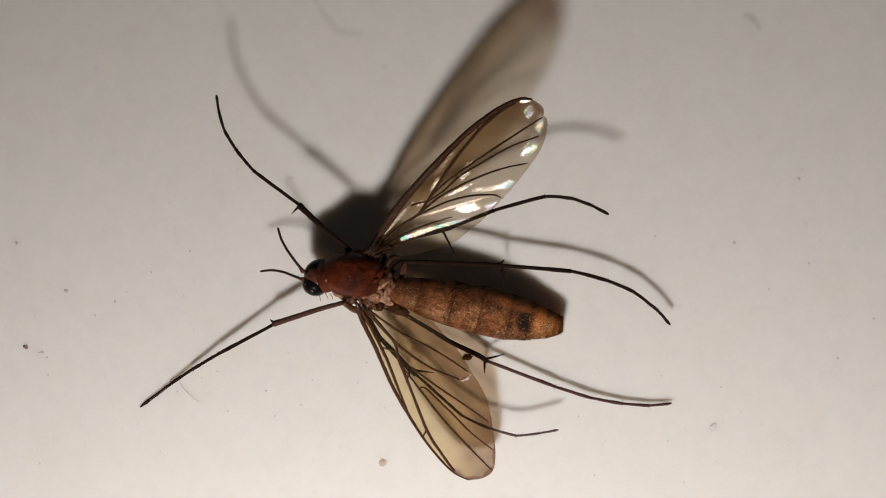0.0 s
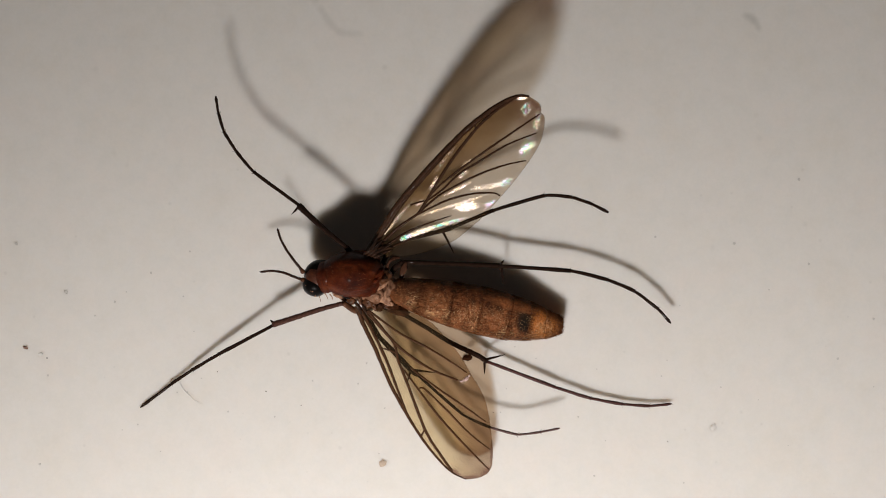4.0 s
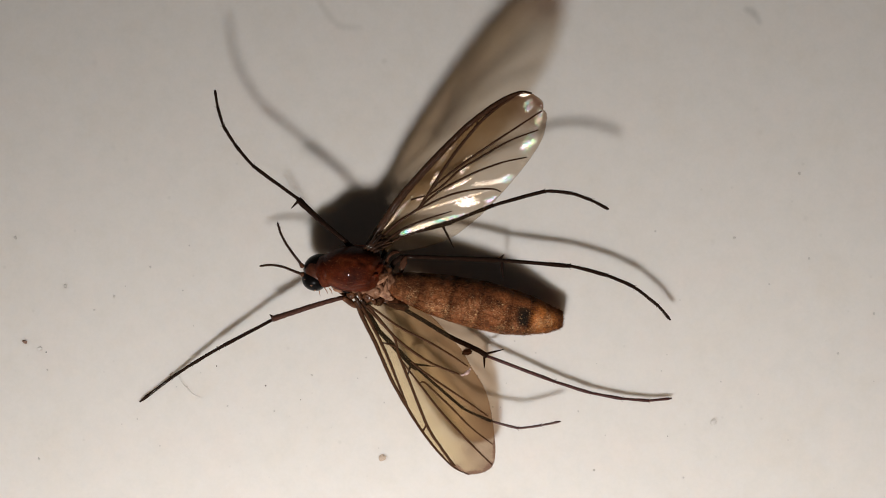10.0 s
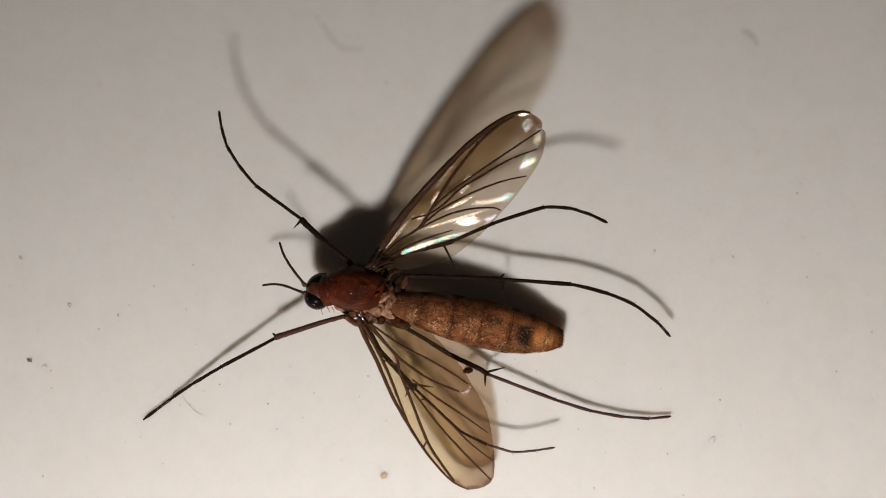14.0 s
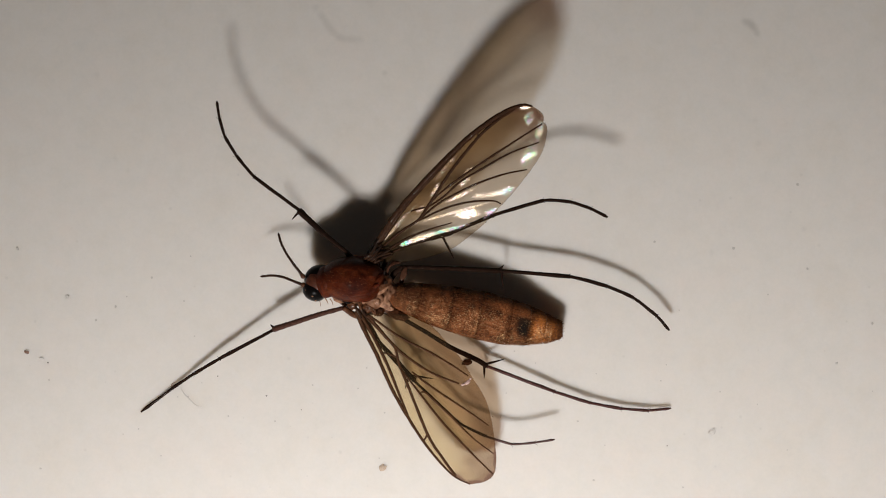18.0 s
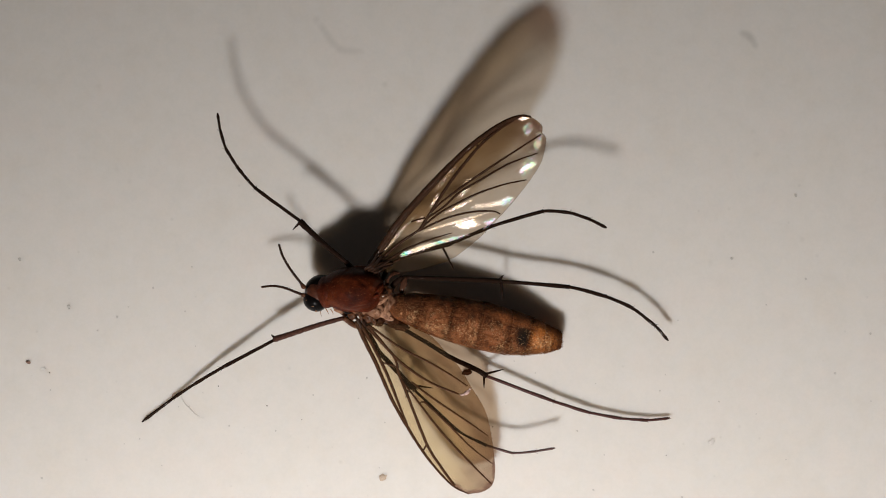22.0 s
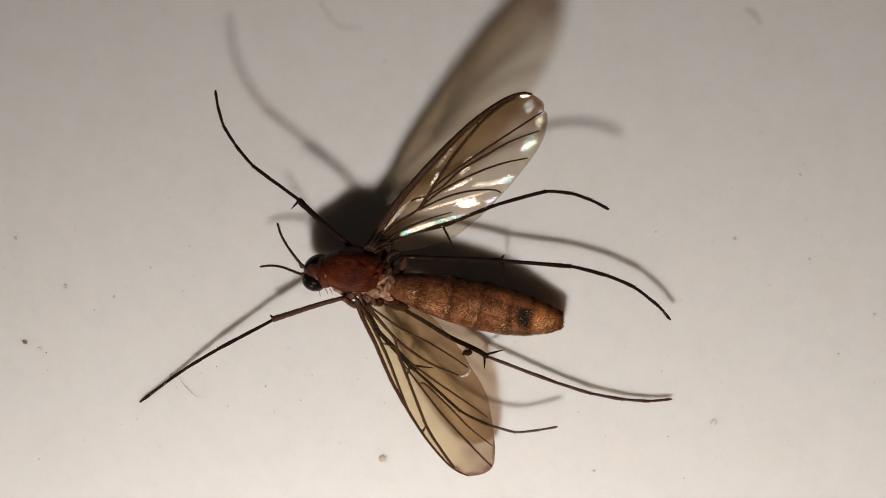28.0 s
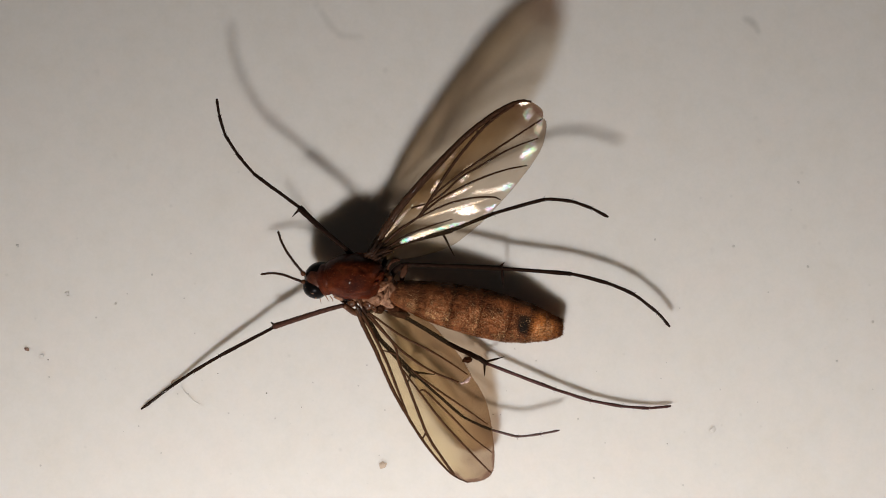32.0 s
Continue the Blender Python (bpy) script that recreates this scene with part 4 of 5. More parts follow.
def torn_edge():
    """Small pale crumpled bits where the rear edge of the low wing is torn."""
    bm = bmesh.new()
    for p, size, turn in (((0.633, -3.343, 1.176), (0.085, 0.05, 0.035), 40), ((0.516, -3.403, 1.166), (0.06, 0.03, 0.03), 10), ((0.707, -3.253, 1.188), (0.03, 0.03, 0.02), 0)):
        lump(bm, (p[0], p[1], p[2] + 0.02), size, turn, 0.4, 3, 2.6)
    part("torn_edge", bm, PINK, WING_B, "crumpled pinkish torn wing edge", WING_ROOT_B, WING_ROOT_B)


torn_edge()


def wing_roots():
    """Thin glossy rods that join the wing veins to the thorax."""
    for mat, rods in ((AMBER, (((-2.018, -0.13, 1.806), (-1.854, 0.0, 1.898), (-1.674, 0.289, 1.776)), ((-1.932, -0.159, 1.806), (-1.77, -0.029, 1.867), (-1.562, 0.246, 1.714)),
                               ((-1.862, -0.188, 1.776), (-1.699, -0.072, 1.837), (-1.362, 0.13, 1.653)), ((-1.791, -0.231, 1.745), (-1.616, -0.115, 1.776), (-1.307, 0.0, 1.592)))),
                      (PALE, (((-1.897, -0.086, 1.898), (-1.824, 0.0, 1.913), (-1.756, 0.101, 1.852)), ((-1.699, -0.202, 1.837), (-1.641, -0.158, 1.852), (-1.571, -0.13, 1.806)))),
                      (AMBER, (((-2.277, -1.358, 1.439), (-2.192, -1.491, 1.408), (-2.113, -1.687, 1.286)), ((-2.163, -1.388, 1.408), (-2.037, -1.568, 1.316), (-1.899, -1.781, 1.194))))):
        bm = bmesh.new()
        for rod in rods:
            tube(bm, smooth(rod, 5), (0.036, 0.048, 0.036, 0.024) if mat is AMBER else (0.022, 0.03, 0.015), 8, 0.8, 0.15)
        gnat_part("wing_root", bm, WING_BASE, "glossy brown wing root")


wing_roots()


def haltere(line, radii, flat, label):
    bm = bmesh.new()
    tube(bm, smooth(line, 6), radii, 9, flat, 0.12)
    gnat_part("haltere", bm, DUSKY, label)


haltere(((-1.461, -0.774, 1.408), (-1.473, -0.54, 1.469), (-1.399, -0.335, 1.5), (-1.269, -0.219, 1.469), (-1.125, -0.219, 1.408)), (0.035, 0.045, 0.03, 0.055, 0.02), 0.6, "small dusky balancing knob on a bent stalk")
haltere(((-1.106, -0.811, 1.133), (-1.074, -0.633, 1.194), (-1.015, -0.471, 1.224), (-0.956, -0.323, 1.224)), (0.04, 0.07, 0.085, 0.03), 0.35, "small dusky paddle-shaped balancing knob")


# ---- legs ----
def leg(thigh, shin, foot, spurs, thick, label, foot_pivot=None, shin_mat=None, foot_mat=None):
    """A leg in two moving parts: thigh with shin and spurs, and the jointed foot."""
    base = thigh[0]
    bm = bmesh.new()
    tube(bm, smooth(thigh, 6), (thick[0] * 0.8, thick[0] * 1.15, thick[0] * 0.9), 9, 1.0, 0.03)
    limb = gnat_part("leg", bm, AMBER if shin_mat else LEG, label, base)
    bm = bmesh.new()
    pts = smooth(shin, 8)
    tube(bm, pts, (thick[1] * 1.05, thick[2] * 1.12), 9, 1.0, 0.08)
    part("shin", bm, shin_mat or LEG, limb, "", base, base)
    for root, tip in spurs:
        bm = bmesh.new()
        mid = [(a + b) / 2 + c for a, b, c in zip(root, tip, (0, 0, 0.02))]
        tube(bm, smooth((root, mid, tip), 4), (0.034, 0.029, 0.008), 6)
        part("spur", bm, LEG, limb, "", base, base)
    bm = bmesh.new()
    for i in range(2, len(pts) - 1):
        for _ in range(16):
            n = Vector([random.gauss(0, 1) for _ in range(3)]).normalized()
            hair(bm, pts[i].lerp(pts[i + 1], random.random()) + n * thick[1] * 0.8, n * 0.5 + (pts[i + 1] - pts[i]).normalized(),
                 random.uniform(0.05, 0.09), 0.0035)
    part("leg_bristles", bm, BRISTLE, limb, "", base, base, "stuff")
    pivot = foot_pivot or foot[0]
    first = None
    r = thick[3] * 1.32
    curve = smooth(foot, 5)
    for i in range(len(foot) - 1):  # nearly straight between the joints
        for k in range(1, 5):
            curve[i * 5 + k] = curve[i * 5 + k].lerp(Vector(foot[i]).lerp(Vector(foot[i + 1]), k / 5), 0.6)
    for i, (p, q) in enumerate(zip(foot, foot[1:])):
        bm = bmesh.new()
        p, q = Vector(p), Vector(q)
        last = i == len(foot) - 2
        tube(bm, curve[i * 5:i * 5 + 6], (r * 0.82, r * 0.9, r * 0.92, r * 0.96, r * 1.06, r * (0.5 if last else 0.9)), 8, 1.0, 0.10)
        for k in range(14):
            f = random.uniform(0.05, 0.98)
            n = Vector([random.gauss(0, 1) for _ in range(3)]).normalized()
            hair(bm, p.lerp(q, f) + n * r * 0.8, n * 0.5 + (q - p).normalized(), random.uniform(0.03, 0.06), 0.003)
        for sgn in () if last else (-1, 1):  # two short end bristles at each joint
            side = (q - p).normalized().cross(Vector((0, 0, 1))) * sgn
            hair(bm, p.lerp(q, 0.97) + side * r * 0.7, side * 0.8 + (q - p).normalized(), 0.085, 0.010)
        if first is None:
            first = gnat_part("foot", bm, RED_FOOT if foot_mat is RED_FOOT else LEG, "long thin jointed foot", pivot)
        else:
            part("foot_segment", bm, foot_mat if foot_mat and i > (1 if foot_mat is PURPLE else -1) else LEG, first, "", pivot, pivot)
        r *= 0.94
    return limb, first


FORE_A = leg(((-1.98, -0.547, 1.071), (-2.226, -0.249, 1.347), (-2.507, 0.072, 1.653)), ((-2.507, 0.072, 1.653), (-2.95, 0.434, 1.714), (-3.402, 0.84, 1.684), (-3.71, 1.13, 1.653)),
             ((-3.71, 1.145, 1.653), (-4.854, 1.994, 1.745), (-5.286, 2.52, 1.837), (-5.565, 2.997, 1.959), (-5.677, 3.442, 2.082), (-5.724, 3.868, 2.204)),
             (((-3.681, 1.116, 1.653), (-3.899, 0.9, 1.592)),), (0.075, 0.05, 0.08, 0.036), "raised thin dark foreleg", shin_mat=None)
leg(((-2.058, -1.585, 1.01), (-2.301, -1.593, 1.133), (-2.589, -1.39, 1.378)), ((-2.589, -1.39, 1.378), (-3.299, -1.59, 1.179), (-3.914, -1.794, 0.98), (-4.489, -1.984, 0.796)),
             ((-4.491, -2, 0.781), (-6.018, -2.809, 0.413), (-6.749, -3.238, 0.214), (-7.34, -3.628, 0.061), (-8.194, -4.273, 0.038)),
             (((-4.474, -1.939, 0.796), (-4.576, -1.859, 0.765)),), (0.075, 0.056, 0.072, 0.038), "thin brown foreleg with its foot on the table", shin_mat=SHIN)
MID_A = leg(((-1.603, -0.401, 0.949), (-1.378, 0.015, 1.316), (-1.152, 0.233, 1.469)), ((-1.152, 0.233, 1.469), (-0.582, 0.349, 1.561), (-0.043, 0.478, 1.684), (0.231, 0.564, 1.714)),
            ((0.202, 0.55, 1.714), (1.292, 0.981, 1.776), (2.593, 1.332, 1.99), (3.263, 1.271, 2.082), (3.748, 1.09, 2.143), (4.167, 0.86, 2.204)),
            (((-0.043, 0.522, 1.653), (0.277, -0.102, 1.5)),), (0.07, 0.05, 0.06, 0.040), "dark middle leg lifted behind the wing")
HIND_A = leg(((-1.396, -0.728, 0.918), (-1.271, -0.488, 1.071), (-1.046, -0.324, 1.163)), ((-1.046, -0.324, 1.163), (-0.206, -0.354, 1.133), (0.681, -0.385, 1.026), (1.548, -0.432, 0.857)),
             ((1.549, -0.439, 0.842), (3.381, -0.591, 0.704), (4.36, -0.846, 0.658), (5.069, -1.155, 0.628), (5.69, -1.636, 0.597), (6.037, -2.03, 0.551)),
             (((1.489, -0.402, 0.842), (1.606, -0.275, 0.888)), ((1.549, -0.462, 0.842), (1.584, -0.927, 0.735))), (0.07, 0.052, 0.06, 0.042), "long dark hind leg stretched past the abdomen")
leg(((-1.606, -1.472, 0.888), (-1.398, -1.561, 0.888), (-1.16, -1.636, 0.888)), ((-1.16, -1.636, 0.888), (-0.478, -2.045, 0.765), (0.21, -2.476, 0.612), (0.844, -2.787, 0.49), (1.177, -2.989, 0.429)),
            ((1.177, -2.996, 0.429), (3.017, -3.7, 0.291), (3.973, -4.003, 0.23), (4.816, -4.162, 0.184), (5.552, -4.219, 0.153), (6.162, -4.164, 0.107)),
            (((1.117, -2.944, 0.429), (1.631, -2.796, 0.551)), ((1.102, -2.974, 0.429), (1.106, -3.334, 0.306))), (0.08, 0.05, 0.066, 0.038), "long dark leg reaching across the table", foot_mat=RED_FOOT)
HIND_B = leg(((-2.132, -1.629, 1.01), (-1.929, -1.914, 0.949), (-1.703, -2.275, 0.888)), ((-1.703, -2.275, 0.888), (-1.251, -2.74, 0.842), (-0.835, -3.169, 0.796), (-0.686, -3.283, 0.781)),
             ((-0.716, -3.268, 0.781), (0.53, -4.347, 0.75), (1.269, -4.68, 0.765), (1.982, -4.857, 0.827), (2.587, -4.773, 0.888), (3.087, -4.659, 0.949)),
             (((-0.835, -3.162, 0.796), (-0.209, -3.24, 0.765)), ((-0.851, -3.193, 0.781), (-0.951, -3.534, 0.673))), (0.08, 0.06, 0.072, 0.031), "dark hind leg seen through the wing skin", foot_pivot=(-2.132, -1.629, 1.01), foot_mat=PURPLE)


# ---- dust on the table ----
def grain_mesh(name, seed, rough, low):
    bm = bmesh.new()
    bmesh.ops.create_icosphere(bm, subdivisions=2, radius=1.0)
    for v in bm.verts:
        v.co *= 1 + rough * noise.noise(v.co * 1.3 + Vector((seed * 7.3, seed * 3.1, seed)))
        v.co.z = max(v.co.z, 0.0) ** 2 if low else max(v.co.z, -0.6)
    data = bpy.data.meshes.new(name)
    bm.to_mesh(data)
    bm.free()
    data.polygons.foreach_set("use_smooth", [low] * len(data.polygons))
    return data


SHAPES = {}


def speck(place, r, mat, label, tall=0.5, name="dust_speck", wide=1.0):
    low = tall < 0.2
    key = (name, mat.name, low, random.randrange(4))
    if key not in SHAPES:
        SHAPES[key] = grain_mesh(name, len(SHAPES) + 1, 0.75, low)
        SHAPES[key].materials.append(mat)
    ob = new(name, SHAPES[key])
    ob.scale = (r * wide * MM, r * MM, r * tall * MM)
    ob.rotation_euler = (0, 0, random.uniform(0, 0.9))
    ob.location = (place[0] * MM, place[1] * MM, 0.002 * MM if low else r * tall * 0.55 * MM)
    return tagged(ob, label, "dust" if name == "dust_speck" else "crumb", "dust on the tabletop")


for x, y, r in (
        (-10.73, -2.94, 0.024), (-4.80, -3.84, 0.029), (-3.85, -4.22, 0.020), (-6.12, -3.31, 0.023), (1.35, -4.41, 0.021), (1.55, -4.42, 0.012), (6.08, -5.20, 0.020)):
    speck((x, y), r * 0.72, GRIT_DARK, "tiny dark speck of grit on the white table", 0.6)
for x, y, r in (
        (10.68, -2.96, 0.032), (11.66, -1.88, 0.032), (7.52, -3.73, 0.022), (-11.56, 0.16, 0.039), (-10.21, -1.14, 0.047), (-8.89, -1.42, 0.032), (-7.91, -0.63, 0.029), (-6.86, -0.05, 0.022),
        (-7.04, -1.27, 0.022), (-8.59, -1.15, 0.018), (-9.43, -1.79, 0.024), (-6.75, -2.22, 0.017), (-10.70, -3.41, 0.023), (-8.27, -4.74, 0.022), (-8.69, -4.88, 0.016), (-7.66, -5.47, 0.018),
        (-10.93, -5.81, 0.028), (-6.55, -3.49, 0.015), (-7.21, -3.87, 0.018), (-6.92, -3.86, 0.020), (-3.54, -3.55, 0.022), (-2.08, -3.08, 0.022), (-2.31, -3.64, 0.020), (-4.56, -4.53, 0.024),
        (-1.59, -4.30, 0.021), (-1.74, -5.53, 0.016), (-5.83, -4.39, 0.024), (9.64, 1.90, 0.037), (7.88, 0.17, 0.037), (5.74, 0.34, 0.029), (9.90, -0.39, 0.032), (8.82, -1.09, 0.022),
        (6.41, -1.52, 0.017), (4.09, -6.13, 0.028), (6.51, -6.32, 0.024), (4.39, -5.18, 0.017), (8.53, -4.07, 0.015), (9.34, -5.31, 0.016), (11.66, -3.72, 0.018), (3.66, -4.53, 0.024),
        (1.94, -2.63, 0.020), (2.51, -2.95, 0.015), (1.71, -3.77, 0.015), (4.16, -3.24, 0.017), (5.91, -3.43, 0.020), (6.06, -3.00, 0.018), (5.72, -1.61, 0.018)):
    speck((x, y), r, GRIT_GREY, "small grey dust speck on the white table", 0.15)
speck((-11.30, -2.66), 0.044, GRIT_BROWN, "small dark brown crumb on the white table", 0.7, "crumb", 1.3)
speck((-11.35, -2.63), 0.028, GRIT_BROWN, "tiny brown crumb beside a larger one", 0.7, "crumb", 1.2)
speck((-10.90, -2.83), 0.049, GRIT_FAINT, "pale translucent grain on the white table", 0.3, "crumb", 1.2)
speck((-1.64, -5.79), 0.084, GRIT_TAN, "tan crumb lying on the white table", 0.22, "crumb", 1.25)
speck((7.32, -4.82), 0.064, FLAKE, "flat greyish crumb on the white table", 0.22, "crumb", 1.5)
speck((0.66, -2.93), 0.080, DUSKY, "dark brown crumb beside the wing edge", 0.8, "crumb", 1.6)


def fibre(line, r, mat, label, flat=1.0):
    bm = bmesh.new()
    tube(bm, smooth(line, 6), (r * 0.6, r, r, r * 0.6), 6, flat, 0.1)
    ob = part("lint_fibre", bm, mat, None)
    return tagged(ob, label, "lint", "dust on the tabletop")


fibre(((-7.129, -3.588, 0.015), (-7.053, -3.771, 0.015), (-6.868, -3.954, 0.018), (-6.739, -4.085, 0.015), (-6.534, -4.162, 0.012)), 0.011, LINT, "thin pale lint fibre lying beside a foot")
fibre(((-7.297, -3.473, 0.015), (-7.367, -3.546, 0.046), (-7.359, -3.626, 0.015)), 0.012, GRIT_BROWN, "tiny curled brown lint fibre beside a foot")


# ---- what moves ----
WING_A_ROWS = [
    (0, 0.07, 0.02, -0.01), (0.5, 0.12, 0.03, 0.02), (1, -0.07, 0.10, 0.25), (1.5, -0.37, 0.09, 0.65), (2, -0.44, -0.06, 0.92),
    (2.5, -0.47, -0.09, 1.00), (3, -0.51, -0.09, 1.06), (3.5, -0.55, -0.11, 1.14), (5.5, -0.08, -0.00, 0.27), (6, -0.18, 0.01, 0.26),
    (6.5, -0.14, -0.05, 0.21), (7, -0.13, -0.01, 0.15), (7.5, -0.18, 0.09, 0.11), (8, -0.12, 0.08, 0.07), (8.5, -0.06, 0.04, 0.04),
    (9, -0.04, 0.02, 0.04), (9.5, -0.09, 0.03, 0.08), (10, -0.17, 0.02, 0.18), (10.5, -0.26, -0.01, 0.41), (11, -0.25, -0.14, 0.71),
    (11.5, -0.12, -0.33, 0.91), (12, -0.21, -0.27, 1.03), (12.5, -0.45, -0.07, 1.12), (13, -0.47, 0.03, 1.04), (13.5, -0.36, 0.00, 0.81),
    (14, -0.32, -0.06, 0.61), (14.5, -0.32, -0.03, 0.48), (16.5, -0.01, 0.07, -0.33), (17, 0.02, 0.04, -0.33), (17.5, -0.00, 0.03, -0.30),
    (18, -0.05, 0.09, -0.24), (18.5, -0.08, 0.16, -0.21), (19, -0.02, 0.14, -0.26), (19.5, 0.12, 0.10, -0.30), (20, 0.13, 0.12, -0.25),
    (20.5, 0.11, 0.12, -0.22), (21, 0.11, 0.09, -0.28), (21.5, 0.04, 0.10, -0.25), (22, -0.06, 0.10, -0.05), (22.5, -0.11, 0.01, 0.25),
    (23, -0.12, -0.09, 0.52), (23.5, -0.13, -0.17, 0.69), (24, -0.17, -0.22, 0.85), (24.5, -0.24, -0.17, 0.94), (25, -0.20, -0.25, 0.89),
    (25.5, -0.10, -0.40, 0.86), (27.5, 0.09, -0.09, -0.00), (28, 0.07, -0.12, 0.05), (28.5, -0.10, -0.12, 0.26), (29, -0.32, -0.09, 0.58),
    (29.5, -0.31, -0.17, 0.79), (30, -0.27, -0.22, 0.87), (30.5, -0.35, -0.19, 0.96), (31, -0.38, -0.14, 0.90), (31.5, -0.33, 0.00, 0.55),
    (32, -0.25, 0.07, 0.29),
]
WING_B_ROWS = [
    (0, -0.35, -0.27, -0.24), (0.5, -0.53, -0.31, -0.36), (1, -0.23, -0.06, -0.54), (1.5, 0.54, 0.50, -0.75), (2, 1.16, 0.93, -0.87),
    (2.5, 1.39, 1.09, -0.90), (3, 1.77, 1.28, -0.95), (3.5, 2.26, 1.54, -1.04), (5.5, -0.24, -0.13, -0.24), (6, -0.04, -0.04, -0.32),
    (6.5, -0.07, -0.07, -0.27), (7, -0.34, -0.20, -0.17), (7.5, -0.46, -0.25, -0.15), (8, -0.40, -0.18, -0.13), (8.5, -0.25, -0.06, -0.04),
    (9, -0.06, -0.00, 0.02), (9.5, -0.10, -0.07, 0.01), (10, -0.28, -0.14, -0.10), (10.5, -0.12, 0.04, -0.37), (11, 0.59, 0.51, -0.61),
    (11.5, 1.43, 1.05, -0.69), (12, 1.88, 1.42, -0.83), (12.5, 1.93, 1.44, -0.96), (13, 1.97, 1.39, -0.74), (13.5, 2.43, 1.57, -0.42),
    (14, 2.55, 1.60, -0.34), (14.5, 2.22, 1.41, -0.35), (16.5, 0.01, -0.15, 0.17), (17, -0.02, -0.20, 0.18), (17.5, -0.27, -0.31, 0.17),
    (18, -0.33, -0.30, 0.19), (18.5, -0.13, -0.18, 0.22), (19, -0.06, -0.11, 0.22), (19.5, -0.09, -0.08, 0.16), (20, 0.06, -0.04, 0.20),
    (20.5, 0.21, -0.01, 0.28), (21, 0.12, -0.00, 0.23), (21.5, 0.05, 0.04, 0.10), (22, 0.05, 0.09, -0.12), (22.5, 0.35, 0.32, -0.37),
    (23, 0.97, 0.77, -0.54), (23.5, 1.36, 1.05, -0.65), (24, 1.56, 1.18, -0.78), (24.5, 1.74, 1.27, -0.88), (25, 1.87, 1.34, -0.87),
    (25.5, 1.98, 1.37, -0.90), (27.5, -0.59, -0.46, -0.24), (28, -0.52, -0.36, -0.37), (28.5, -0.09, -0.02, -0.49), (29, 0.66, 0.56, -0.59),
    (29.5, 1.23, 0.99, -0.69), (30, 1.59, 1.19, -0.74), (30.5, 1.86, 1.28, -0.84), (31, 1.53, 1.07, -0.85), (31.5, 0.50, 0.46, -0.62),
    (32, -0.19, 0.04, -0.45),
]
FORE_FOOT_ROWS = [
    (0, 0.17, 0.18, -0.27), (0.5, 0.06, 0.09, -0.21), (1, 0.02, 0.05, -0.16), (1.5, 0.02, 0.03, -0.07), (2, -0.07, -0.06, 0.07),
    (2.5, -0.27, -0.25, 0.22), (3, -0.44, -0.39, 0.30), (3.5, -0.38, -0.33, 0.23), (5.5, -0.11, -0.07, -0.02), (6, -0.15, -0.13, 0.10),
    (6.5, -0.23, -0.22, 0.23), (7, -0.22, -0.20, 0.18), (7.5, -0.10, -0.08, 0.05), (8, 0.02, 0.01, 0.02), (8.5, 0.04, 0.02, 0.03),
    (9, -0.01, -0.02, 0.07), (9.5, -0.12, -0.13, 0.18), (10, -0.24, -0.21, 0.14), (10.5, -0.33, -0.27, 0.10), (11, -0.44, -0.38, 0.25),
    (11.5, -0.45, -0.39, 0.28), (12, -0.44, -0.37, 0.24), (12.5, -0.63, -0.54, 0.35), (13, -0.61, -0.53, 0.36), (13.5, -0.10, -0.10, 0.13),
    (14, 0.21, 0.16, -0.01), (14.5, 0.18, 0.14, -0.04), (16.5, 0.34, 0.29, -0.20), (17, 0.22, 0.18, -0.07), (17.5, 0.23, 0.19, -0.11),
    (18, 0.36, 0.31, -0.18), (18.5, 0.36, 0.28, -0.09), (19, 0.32, 0.26, -0.12), (19.5, 0.33, 0.28, -0.16), (20, 0.32, 0.25, -0.07),
    (20.5, 0.38, 0.32, -0.18), (21, 0.37, 0.32, -0.21), (21.5, 0.20, 0.15, 0.02), (22, 0.08, 0.02, 0.18), (22.5, -0.11, -0.14, 0.28),
    (23, -0.20, -0.21, 0.27), (23.5, -0.06, -0.07, 0.13), (24, -0.11, -0.10, 0.12), (24.5, -0.27, -0.22, 0.12), (25, -0.20, -0.15, 0.00),
    (25.5, -0.07, -0.03, -0.10), (27.5, -0.20, -0.16, 0.07), (28, -0.15, -0.12, 0.04), (28.5, -0.08, -0.06, 0.02), (29, -0.05, -0.03, -0.02),
    (29.5, -0.14, -0.10, -0.02), (30, -0.29, -0.23, 0.05), (30.5, -0.35, -0.29, 0.16), (31, -0.27, -0.25, 0.25), (31.5, -0.16, -0.17, 0.26),
    (32, -0.01, -0.04, 0.15),
]
